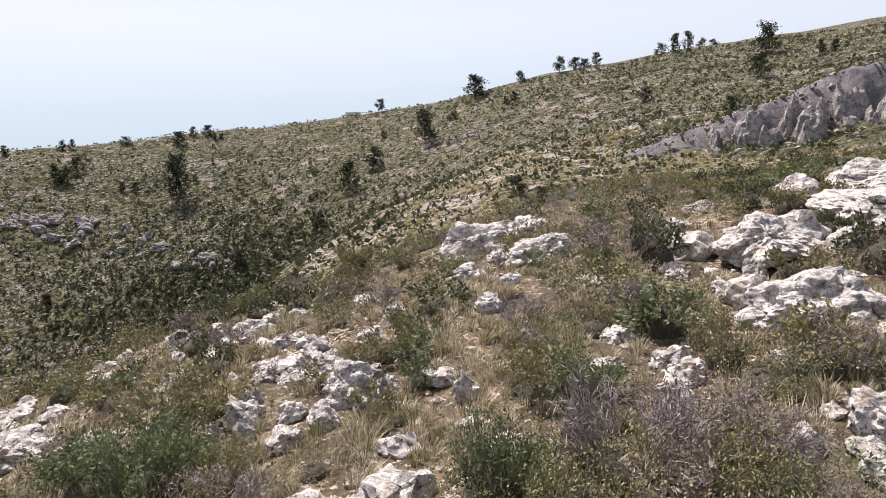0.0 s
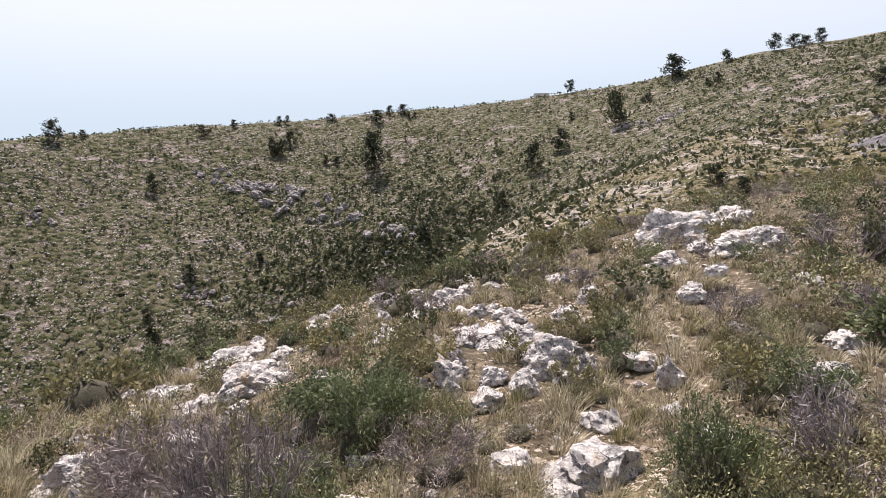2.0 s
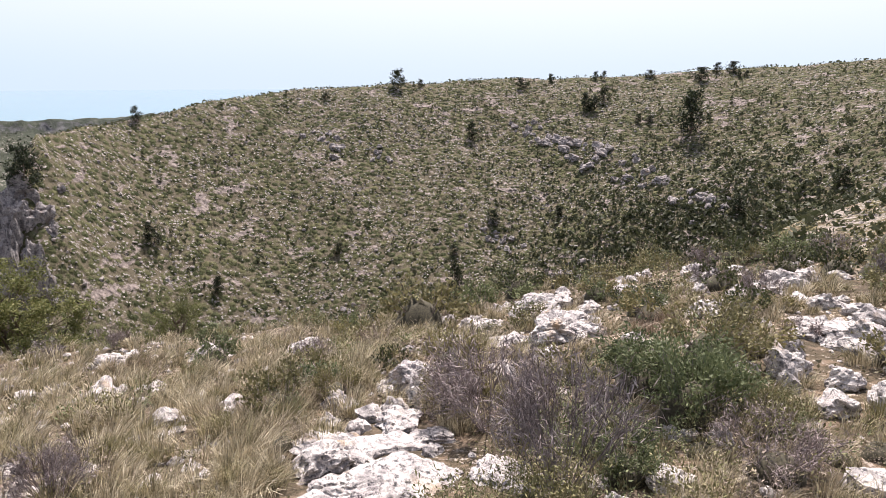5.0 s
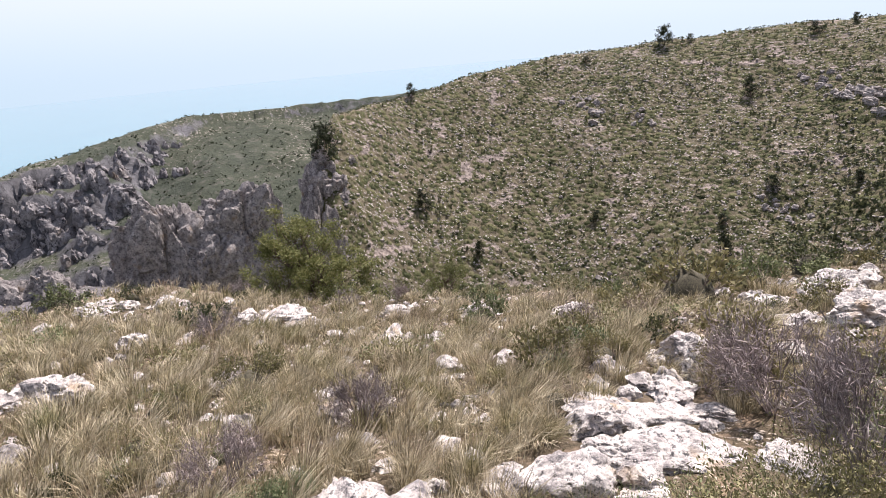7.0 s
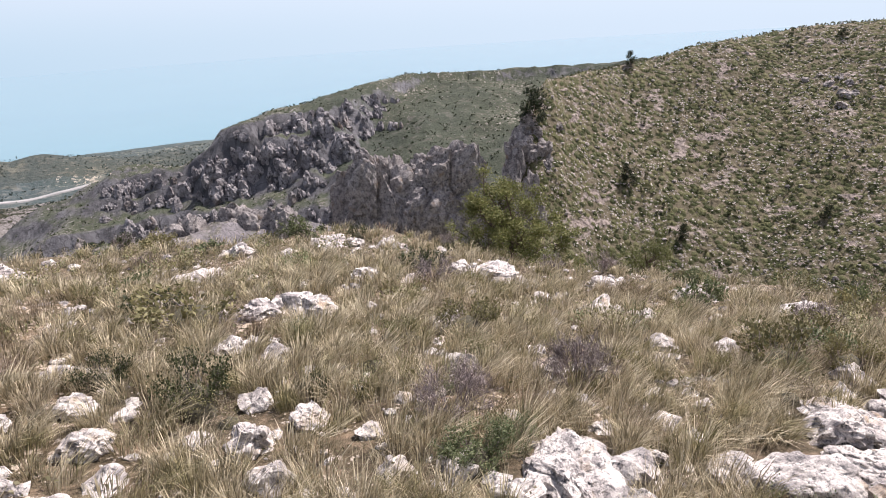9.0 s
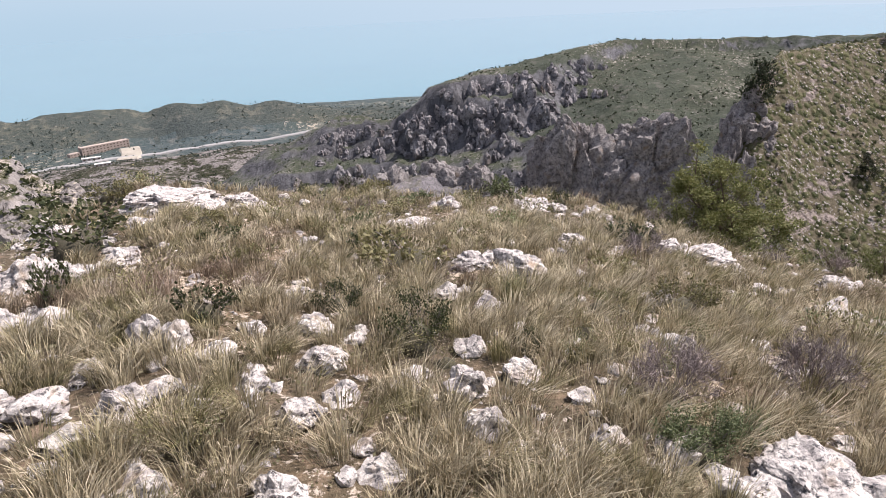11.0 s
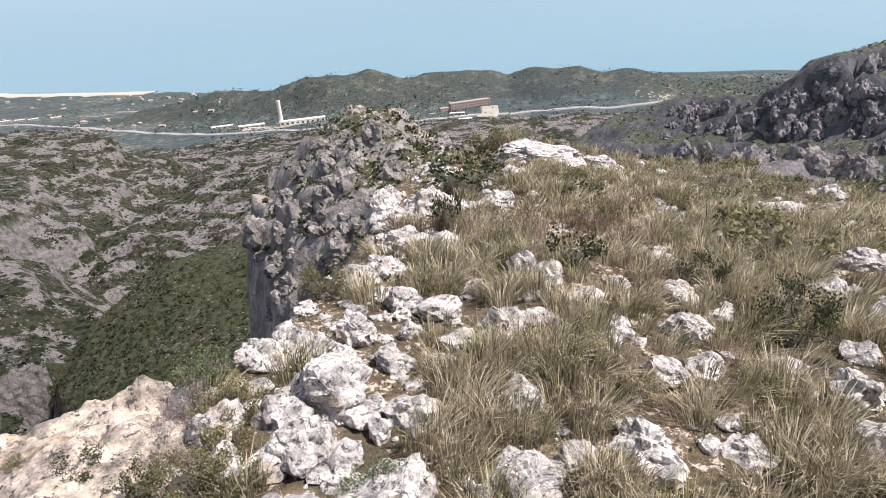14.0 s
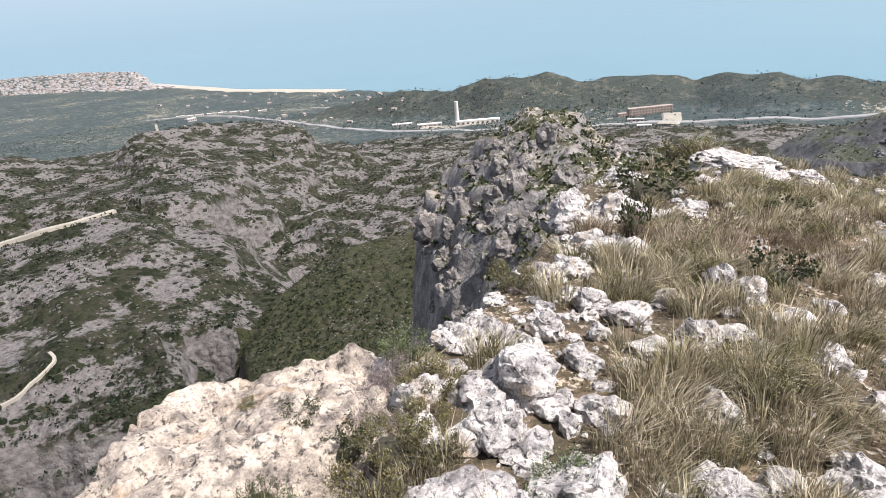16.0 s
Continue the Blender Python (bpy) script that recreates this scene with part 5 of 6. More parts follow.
# grey and dark shrubs on the ledge above the cliff
for k, (x, y, s) in enumerate(LEDGE_SHRUBS):
    kind = (3, 2, 3, 1, 1, 1, 2, 0, 1, 1, 2, 3)[k]
    placed(SHRUBS[kind][0][k % 2], stood(x, y, -0.14 if on_ledge(*(float(v) for v in bearing(x, y))) else 0.04, 70 * k, s, s * 0.62), SHRUBS[kind][1], "shrubs on the knoll")
for m in GREEN + OLIVE + DARK + GREY:
    dropped(m)


# ---- dry grass ----
def grass(name, count, place_of, blades, label):
    """Tussocks of thin bent blades, narrow at both ends."""
    co = []
    spots = [p for p in (place_of(k) for k in range(count)) if p is not None]
    heights = land(np.array([p[0] for p in spots]), np.array([p[1] for p in spots]))[0]
    for (x, y, size, lean), z in zip(spots, heights):
        n = int(blades * (0.6 + 0.8 * rng.random()) * min(1.15, 1.5 - 0.085 * math.hypot(x, y)))
        an = rng.uniform(0, 2 * math.pi, n)
        rad = np.sqrt(rng.random(n)) * 0.13 * size / 0.35
        out = np.stack([np.cos(an), np.sin(an)], 1)
        foot = np.concatenate([out * rad[:, None] + (x, y), np.full((n, 1), z - 0.02)], 1)
        ht = size * rng.uniform(0.55, 1.1, n)
        tilt = (rng.uniform(0.05, 0.62, n) ** 1.1 * ht)[:, None] * out + np.array(lean) * ht[:, None]
        mid = foot + np.concatenate([tilt * 0.33, (ht * 0.58)[:, None]], 1)
        tip = foot + np.concatenate([tilt * 1.05, (ht * rng.uniform(0.75, 1.0, n))[:, None]], 1)
        side = np.stack([-np.sin(an + 0.6), np.cos(an + 0.6), np.zeros(n)], 1) * (0.0009 + 0.00034 * math.hypot(x, y))
        co.append(np.stack([foot, mid + side, tip, mid - side], 1).reshape(-1, 3))
    co = np.concatenate(co)
    faces = np.arange(len(co)).reshape(-1, 4)
    return tagged(new(name, mesh_of(name, co, faces, GRASS)), label, "grass", kind="stuff")


def tussock(k):
    az = rng.uniform(38, 192) if k % 16 > 3 else rng.uniform(-42, 38)
    r = math.sqrt(rng.uniform(1.5 ** 2, 12.5 ** 2)) if rng.random() < 0.35 else rng.uniform(1.6, 8.0)
    if az > 132 and k % 3:
        r = rng.uniform(1.5, 5.5)
    x, y = spot(az, r)
    if not on_knoll(az, r) or on_ledge(az, r) or not clear_of_rocks(x, y, 0.045):
        return None
    if az > 140 and r > column(KNOLL, az, 1) * 0.92:
        return None
    size = rng.uniform(0.11, 0.26) * (1.0 if az > 38 else 0.75)
    return x, y, size, (0.18 * rng.normal() + 0.05, 0.18 * rng.normal() + 0.1)


grass("dry_grass", 6400, tussock, 84, "tussocks of straw-coloured dry grass among rocks")


# ---- pebbles and scree ----
def stones(name, count, place_of, material, label, category, patch=False):
    base, faces = sphere_points(1)
    co, fs = [], []
    spots = [p for p in (place_of(k) for k in range(count)) if p is not None]
    xy = np.array(spots)
    if patch:
        spots = [p for p, d in zip(spots, fbm(xy[:, 0], xy[:, 1], 16, 4, 61) + rng.normal(size=len(xy)) * 0.16) if d > -0.02]
        xy = np.array(spots)
    for k, ((x, y, s), z) in enumerate(zip(spots, land(xy[:, 0], xy[:, 1])[0])):
        r = np.random.default_rng(k)
        c = base * r.uniform(0.6, 1.15, (len(base), 1)) * (s, s * r.uniform(0.6, 1.0), s * 0.6)
        a = r.uniform(0, 6.3)
        c = np.stack([c[:, 0] * math.cos(a) - c[:, 1] * math.sin(a), c[:, 0] * math.sin(a) + c[:, 1] * math.cos(a), c[:, 2]], 1)
        fs.append(faces + len(co) * len(base))
        co.append(c + (x, y, z + 0.1 * s))
    return tagged(new(name, mesh_of(name, np.concatenate(co), np.concatenate(fs), material)), label, category, kind="stuff")


def pebble(k):
    az = rng.uniform(-40, 190)
    r = math.sqrt(rng.uniform(1.3 ** 2, (9 if az < 140 else 4.2) ** 2))
    x, y = spot(az, r)
    return (x, y, 0.012 + 0.05 * rng.random() ** 3) if on_knoll(az, r) else None


stones("pebbles", 1800, pebble, ROCK, "small pale limestone pebbles on bare soil", "pebbles")


def cobble(k):
    az = rng.uniform(58, 192)
    r = math.sqrt(rng.uniform(1.6 ** 2, 10 ** 2))
    x, y = spot(az, r)
    return (x, y, 0.03 + 0.055 * rng.random() ** 2) if on_knoll(az, r) and clear_of_rocks(x, y, 0.03) else None


stones("cobbles", 1300, cobble, ROCK, "fist-sized and head-sized limestone pieces strewn in the grass", "stones")


def slope_stone(k):
    az = rng.uniform(-36, 77)
    r = rng.uniform(34, 105)
    x, y = spot(az, r)
    return x, y, 0.08 + 0.24 * rng.random() ** 2


SCREE = limestone_material("scree_limestone", 1.0, (0.95, 0.92, 0.90), 0.28, False)
stones("scree", 8500, slope_stone, SCREE, "pale limestone stones scattered over the scrubby hillside", "stones", True)


# ---- scrub on the slopes ----
def clumps(name, count, place_of, material, quads, label, patch=None, steepest=0.9, fine=1.0):
    xs = np.array([p for p in (place_of(k) for k in range(count)) if p is not None])
    if patch:
        size, seed, least, blur = patch
        xs = xs[fbm(xs[:, 0], xs[:, 1], size, 4, seed) + rng.normal(size=len(xs)) * blur > least]
    # nothing grows on sheer rock
    step = 0.004 * np.hypot(xs[:, 0], xs[:, 1]) + 0.05
    here = land(xs[:, 0], xs[:, 1])[0]
    rise = np.hypot(land(xs[:, 0] + step, xs[:, 1])[0] - here, land(xs[:, 0], xs[:, 1] + step)[0] - here) / step
    xs = xs[rise < steepest * rng.uniform(0.8, 1.3, len(xs))]
    n = len(xs)
    z = land(xs[:, 0], xs[:, 1])[0]
    s = xs[:, 2]
    c = np.stack([xs[:, 0], xs[:, 1], z], 1)
    c = np.repeat(c, quads, 0) + rng.normal(size=(n * quads, 3)) * (0.3, 0.3, 0.15) * np.repeat(s, quads)[:, None] + np.concatenate([np.zeros((n * quads, 2)), np.repeat(s * 0.22, quads)[:, None]], 1)
    ax = rng.normal(size=(n * quads, 3)) + (0, 0, 0.5)
    ax /= np.linalg.norm(ax, axis=1)[:, None]
    side = np.cross(ax, rng.normal(size=(n * quads, 3)))
    side /= np.linalg.norm(side, axis=1)[:, None]
    ln = (np.repeat(s, quads) * rng.uniform(0.22, 0.45, n * quads) * fine)[:, None]
    if fine < 1:
        # the nearer to the path, the finer the leaves
        ln = ln * np.clip(np.hypot(c[:, :1], c[:, 1:2]) / 7, 0.4, 1.0)
    co = np.stack([c - ax * ln, c + side * ln * 0.55, c + ax * ln, c - side * ln * 0.55], 1).reshape(-1, 3)
    return tagged(new(name, mesh_of(name, co, np.arange(len(co)).reshape(-1, 4), material)), label, "scrub", kind="stuff")


def slope_bush(k):
    az, r = rng.uniform(-38, 78), 28 + 84 * rng.random() ** 0.8
    x, y = spot(az, r)
    return x, y, 0.16 + 0.5 * rng.random() ** 2


def litter(k):
    az = rng.uniform(-42, 192)
    r = 1.5 + (15 if az < 0 else 10) * rng.random() ** 1.2
    x, y = spot(az, r)
    return (x, y, rng.uniform(0.07, 0.2)) if on_knoll(az, r) and not on_ledge(az, r) and clear_of_rocks(x, y, 0.0) else None


clumps("ground_scrub", 9000, litter, leaf_material("ground_leaves", (0.095, 0.092, 0.045), (0.155, 0.145, 0.08), (0.24, 0.215, 0.14)), 7, "low dry scrub and litter between rocks", None, 3.0, 0.4)


def scrub_mass(name, count, material, label):
    """Knee-high shrubs grown into one another, too many to tell apart: leaves about the tips of forking twigs."""
    kinds = []
    for k in range(8):
        r = np.random.default_rng(900 + k)
        tips = twig_tree(r, 18, 2, 1.2)[3]
        n, length, width = (760, 0.045, 0.0085) if k < 4 else (260, 0.08, 0.017)
        pick = r.integers(0, len(tips), n)
        tip = np.array([tips[i][0] for i in pick]); way = np.array([tips[i][1] for i in pick])
        c = tip + way * r.uniform(-0.34, 0.05, n)[:, None] + r.normal(size=(n, 3)) * 0.05
        c[:, 2] = np.maximum(c[:, 2], 0.03)
        ax = way + r.normal(size=(n, 3)) * 0.6
        ax /= np.linalg.norm(ax, axis=1)[:, None]
        kinds.append(fit_unit(leaf_quads(c, ax, length, width, r)[0])[0])
    spots = []
    for k in range(count):
        az = rng.uniform(-42, 58) if k % 5 else rng.uniform(58, 142)
        r = 2.2 + (15 if az < 5 else 9) * rng.random() ** 1.3
        x, y = spot(az, r)
        w = rng.uniform(0.22, 0.5) * (1 + 0.03 * r) * (1.3 if az < 45 else 1.0)
        if on_knoll(az, r) and clear_of_rocks(x, y, 0.36 * w):
            spots.append((x, y, w))
    p = np.array(spots)
    co, inside, faces = [], [], []
    for (x, y, w), z in zip(spots, land(p[:, 0], p[:, 1])[0]):
        a = rng.uniform(0, 6.28)
        # each plant gets a dark dome in place of the shade within it
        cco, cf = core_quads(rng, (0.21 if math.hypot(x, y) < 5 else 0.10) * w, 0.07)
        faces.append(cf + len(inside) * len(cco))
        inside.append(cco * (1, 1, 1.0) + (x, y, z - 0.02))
        c = kinds[int(rng.integers(0, 4)) + (0 if math.hypot(x, y) < 5 else 4)] * (w, w, w * rng.uniform(0.45, 0.75))
        co.append(np.stack([c[:, 0] * math.cos(a) - c[:, 1] * math.sin(a) + x, c[:, 0] * math.sin(a) + c[:, 1] * math.cos(a) + y, c[:, 2] + z - 0.02], 1))
    co = np.concatenate(co)
    tagged(new(name, mesh_of(name, co, np.arange(len(co)).reshape(-1, 4), material)), label, "scrub", kind="stuff")
    tagged(new("scrub_brushwood", mesh_of("scrub_brushwood", np.concatenate(inside), np.concatenate(faces), SHRUB_INSIDE, True)), "dark domes inside the low scrub standing in for its inner shade", "brushwood", kind="stuff")


scrub_mass("low_scrub", 1040, mixed_leaf_material("low_scrub_leaves"), "knee-high olive and brown scrub between rocks")
clumps("hillside_scrub", 33000, slope_bush, leaf_material("scrub_leaves", (0.045, 0.054, 0.024), (0.075, 0.082, 0.04), (0.105, 0.108, 0.058)), 4, "low green and brown scrub covering the hillside")


def gully_bush(k):
    az, r = 21 + 8 * rng.normal(), 62 + 13 * rng.normal()
    if not (-30 < az < 60 and 38 < r < 104):
        return None
    x, y = spot(az, r)
    return x, y, rng.uniform(0.3, 0.9)


clumps("gully_scrub", 9500, gully_bush, leaf_material("gully_leaves", (0.036, 0.046, 0.021), (0.064, 0.074, 0.036), (0.10, 0.105, 0.058)), 4, "dense dark green scrub in the gully", (18, 66, -0.12, 0.15))


def crag_bush(k):
    az, r = rng.uniform(126, 154), rng.uniform(26, 60)
    x, y = spot(az, r)
    return (x, y, rng.uniform(0.2, 0.65))


clumps("crag_scrub", 2600, crag_bush, LEAF_DARK, 6, "dark bushes clinging to the crag", None, 1.3)


def valley_bush(k):
    az, r = rng.uniform(142, 192), 90 * (600 / 90) ** rng.random()
    x, y = spot(az, r)
    return x, y, rng.uniform(0.6, 1.6) * (0.6 + r / 500)


clumps("valley_scrub", 20000, valley_bush, NEEDLE_FAR, 4, "dark bushes dotted over the rocky valley slopes", (45, 71, -0.05, 0.2))


def far_bush(k):
    az, r = rng.uniform(64, 126), rng.uniform(290, 480)
    x, y = spot(az, r)
    return x, y, rng.uniform(0.8, 2.2)


clumps("cliff_scrub", 4500, far_bush, NEEDLE_FAR, 4, "dark bushes on the slope below the far cliffs")


def wood(k):
    az, r = rng.uniform(98, 192), rng.uniform(560, 1250)
    x, y = spot(az, r)
    return (x, y, rng.uniform(1.6, 3.6)) if r < column(COAST, az, 1) - 40 else None


# leaf colours greyed and blued to stand in for haze over the far woods
clumps("coastal_woods", 30000, wood, leaf_material("hazed_wood_leaves", (0.05, 0.068, 0.058), (0.07, 0.088, 0.074), (0.10, 0.115, 0.092)), 3, "dark green woods on the coastal plain and hills", (120, 81, -0.06, 0.15))

# ---- pines on the hillside and skyline: x, y, width, height ----
PINES = [tree("pine_tree", 60 + k, NEEDLE_FAR, 430, 3, 0.09, "dark green pine standing alone on the scrubby hillside") for k in range(4)]

for table in (TREES_HILL, TREES_SKY, TREES_FACING):
    for x, y, w, h in table:
        # a wide one is a row of several trees
        n = max(1, round(w / h)) if w > 1.5 * h else 1
        for k in range(n):
            away = math.hypot(x, y)
            off = (k - (n - 1) / 2) * w / n
            tx, ty = x - y / away * off, y + x / away * off
            tall = h * (rng.uniform(0.7, 1.1) if n > 1 else 1.0)
            m = PINES[int(rng.integers(0, len(PINES)))]
            placed(m, stood(tx, ty, 0.15, rng.uniform(0, 360), w / n * 1.2, tall * 1.1), group="pines on the hillside")
for m in PINES:
    dropped(m)

# the pines just below the brow
for seed, az, r, w, top, tufts in ((75, 77.6, 19, 4.6, -11.9, 3600), (76, 66.4, 18, 2.4, -17.2, 900), (77, 70.3, 17.5, 1.6, -18.8, 500), (78, 82.4, 18, 1.9, -17.6, 500)):
    x, y = spot(az, r)
    m = tree("pine_tree", seed, NEEDLE, tufts, 8, 0.02, "yellow-green young pine below the grassy brow", 1.3, airy=True)
    h = 1.6 + r * math.tan(radians(top)) - ground_z(x, y) + 0.2
    loc = stood(x, y, 0.2, 40 * seed, w, h)
    l0, r0, s0 = loc.decompose()
    m.matrix_basis = Matrix.LocRotScale(l0, r0, s0)


# ---- grey ledges on the hillsides: x, y, width, height ----
def ledge(x, y, w, h):
    """A low broken ledge: stones of uneven size side by side in the slope."""
    root = new("rock_ledge")
    root.matrix_basis = pose(x, y, ground_z(x, y))
    for k in range(17):
        s = w * rng.uniform(0.07, 0.25)
        dx, dy = w * rng.normal() * 0.34, w * rng.normal() * 0.2
        ob = part("stone", LEDGE_MESHES[int(rng.integers(0, 5))], root)
        ob.matrix_basis = pose(dx, dy, ground_z(x + dx, y + dy) - ground_z(x, y) - 0.22 * s, *rng.uniform(-20, 20, 2), rng.uniform(0, 360)) @ Matrix.Diagonal((s * 1.25, s * 1.0, s * 0.85, 1))
    tagged(root, "grey limestone ledge breaking through hillside scrub", "rock ledge", "ledges on the hillside")


LEDGE_MESHES = [rock_mesh("stone", 500 + k, ROCK_GREY, 3, 14, 0.2, crack=0.26) for k in range(5)]
for row in LEDGES:
    if row[1] > 25:
        ledge(*row)


# ---- crags: bearing, distance, width, depth, degrees down to the top and to the foot ----
for seed, az, r, w, d, top, foot in ((601, 85.4, 47, 9.6, 7, -9.8, -20.5), (602, 91.2, 47, 7.2, 6, -9.8, -20.5), (603, 88.4, 46, 6.5, 5, -11.6, -20), (604, 103.2, 42, 5.6, 4, -13.4, -19), (605, 108.2, 41, 5.0, 4, -13.8, -19),
                                    (606, 100.2, 42, 4.0, 4, -13.7, -19), (607, 111.6, 41, 3.4, 3, -14.8, -19)):
    x, y = spot(az, r)
    low, high = (1.6 + r * math.tan(radians(e)) for e in (foot, top))
    ob = new("crag", rock_mesh("crag", seed, CRAG_STONE, 6 if seed < 603 else 5, 12, 0.22, 0.23, 0.6))
    ob.matrix_basis = pose(x, y, low, 0, 0, az) @ Matrix.Diagonal((w, d, (high - low) / 0.78, 1))
    tagged(ob, "dark weathered limestone crag above the ravine", "crag", "limestone crags")

EDGE_CRAGS = [rock_mesh("crag", 620 + k, CRAG_STONE, 4, 12, 0.26, 0.2, 1.6) for k in range(4)]
for k, (az, r, w, top) in enumerate(((77.0, 66, 3.4, -7.0), (77.8, 64, 3.4, -8.4), (76.4, 64, 3.2, -9.6), (78.2, 62, 3.4, -10.6), (77.2, 60, 3.2, -12.2), (75.4, 63, 2.4, -11.0), (78.9, 58, 3.0, -13.6), (77.6, 56, 3.0, -15.0), (76.2, 58, 2.6, -14.4), (79.4, 55, 2.6, -17.0), (74.6, 68, 2.2, -8.4))):
    x, y = spot(az, r)
    low, high = ground_z(x, y) - 2.5, 1.6 + r * math.tan(radians(top))
    ob = new("crag", EDGE_CRAGS[k % 4])
    ob.matrix_basis = pose(x, y, low, 0, 0, rng.uniform(0, 360)) @ Matrix.Diagonal((w * 0.95, w * 0.9, max(high - low - 0.4, 1.2) / 0.78, 1))
    tagged(ob, "weathered grey limestone crag at the cliff edge of the hillside", "crag", "limestone crags")

CLIFF_CRAGS = [rock_mesh("crag", 640 + k, ROCK_GREY, 4, 10, 0.28, 0.14, 0.8) for k in range(5)]
for k in range(22):
    az = -15.5 - 1.05 * k + rng.uniform(-0.4, 0.4)
    r = 46.5 + rng.uniform(-0.8, 2.4)
    x, y = spot(az, r)
    low, high = 1.6 + r * math.tan(radians(-5.2)), 1.6 + r * math.tan(radians(float(np.interp(az, [-38, -31, -27, -23, -19, -15], [3.6, 2.8, 1.2, -0.3, -1.7, -3.2]))))
    h = max((high - low) * rng.uniform(0.6, 1.02), 1.0)
    ob = new("crag", CLIFF_CRAGS[k % 5])
    ob.matrix_basis = pose(x, y, low, 0, 0, rng.uniform(0, 360)) @ Matrix.Diagonal((rng.uniform(2.0, 3.4), rng.uniform(2.0, 3.0), h / 0.78, 1))
    tagged(ob, "fractured grey limestone crag along the cliff above the slope", "crag", "limestone crags")

SPIRE_BLOCKS = [rock_mesh("rock", 660 + k, CRAG, 3, 12, 0.26, 0.26, 1.0) for k in range(5)]
SPIRE_ROCKS = []
for k in range(150):
    az, r = rng.uniform(129, 152), rng.uniform(34, 52.5)
    x, y = spot(az, r)
    w = 0.7 + 1.9 * rng.random() ** 2
    SPIRE_ROCKS.append((SPIRE_BLOCKS[k % 5], pose(x, y, ground_z(x, y) - 0.32 * w, *rng.uniform(-15, 15, 2), rng.uniform(0, 360)) @ Matrix.Diagonal((w, w * rng.uniform(0.7, 1.1), w * rng.uniform(0.7, 1.2), 1))))
joined("crag_blocks", SPIRE_ROCKS, CRAG, "grey-brown limestone blocks jutting from the crag", "rocks")

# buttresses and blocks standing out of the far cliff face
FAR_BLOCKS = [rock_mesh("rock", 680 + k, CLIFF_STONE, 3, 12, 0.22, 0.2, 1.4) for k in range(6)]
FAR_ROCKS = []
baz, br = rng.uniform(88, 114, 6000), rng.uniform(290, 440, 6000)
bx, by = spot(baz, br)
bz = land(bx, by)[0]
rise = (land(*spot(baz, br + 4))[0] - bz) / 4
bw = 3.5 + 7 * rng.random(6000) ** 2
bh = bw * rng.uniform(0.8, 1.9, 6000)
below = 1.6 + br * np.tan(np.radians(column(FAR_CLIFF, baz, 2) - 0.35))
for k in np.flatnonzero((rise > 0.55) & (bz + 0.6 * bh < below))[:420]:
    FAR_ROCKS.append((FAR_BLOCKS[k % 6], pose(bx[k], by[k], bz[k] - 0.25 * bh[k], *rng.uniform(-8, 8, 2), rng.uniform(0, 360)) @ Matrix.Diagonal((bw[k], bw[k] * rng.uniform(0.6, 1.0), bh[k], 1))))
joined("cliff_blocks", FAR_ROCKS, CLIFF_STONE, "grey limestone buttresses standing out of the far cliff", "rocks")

# ---- roads, tracks and buildings on the coastal plain ----
ASPHALT = plain_material("sun_bleached_asphalt", (0.28, 0.275, 0.27), 0.9, 0.05, 0.15)
GRAVEL = plain_material("pale_gravel", (0.33, 0.30, 0.25), 0.95, 0.1, 0.2)
SAND = plain_material("beach_sand", (0.40, 0.365, 0.30), 0.95, 0.05, 0.12)
# plaster darkened and terracotta greyed, haze over the far buildings put into their colour
PLASTER = plain_material("hazed_white_plaster", (0.42, 0.395, 0.385), 0.85, 0.2, 0.1)
TERRACOTTA = plain_material("terracotta", (0.37, 0.30, 0.26), 0.85, 0.2, 0.2)
CONCRETE = plain_material("pale_concrete", (0.66, 0.63, 0.58), 0.85, 0.1, 0.1)


def ribbon(name, points, width, material, label, category, lift=0.4):
    """A road along points, laid on the land."""
    way = []
    for a, b in zip(points, points[1:]):
        n = max(2, int(math.dist(a, b) / 8))
        way += [(a[0] + (b[0] - a[0]) * k / n, a[1] + (b[1] - a[1]) * k / n) for k in range(n)]
    way.append(points[-1])
    p = np.array(way, float)
    for k in range(6):
        p[1:-1] = (p[:-2] + 2 * p[1:-1] + p[2:]) / 4
    d = np.gradient(p, axis=0)
    d /= np.linalg.norm(d, axis=1)[:, None]
    side = np.stack([-d[:, 1], d[:, 0]], 1) * width / 2
    rows = []
    for k in (-1.3, -1, 1, 1.3):
        q = p + side * k
        z = land(p[:, 0], p[:, 1])[0] + lift - (2.0 if abs(k) > 1 else 0)
        rows.append(np.column_stack([q, z]))
    co = np.stack(rows, 1).reshape(-1, 3)
    n = len(p)
    faces = np.concatenate([np.stack([np.arange(n - 1) * 4 + c, np.arange(1, n) * 4 + c, np.arange(1, n) * 4 + c + 1, np.arange(n - 1) * 4 + c + 1], 1) for c in range(3)])
    return tagged(new(name, mesh_of(name, co, faces, material)), label, category, kind="structure")


ribbon("road", [(-150, -1240), (-219, -1190), (-270, -1070), (-289, -919), (-288, -774), (-298, -659), (-315, -587), (-340, -537), (-368, -490), (-410, -452), (-468, -410), (-513, -363), (-555, -314), (-600, -260), (-680, -190)], 7.0, ASPHALT, "pale motorway across the coastal plain", "motorway", 0.8)
ribbon("road", [(-380, -1030), (-395, -991), (-430, -903), (-436, -830)], 5, ASPHALT, "pale straight side road on the plain", "road", 0.8)
ribbon("works_yard", [spot(150.5, 684), spot(149, 678), spot(147.4, 673), spot(145.8, 671), spot(144.2, 671)], 17, GRAVEL, "bare pale yard of the cement works", "yard", 0.6)
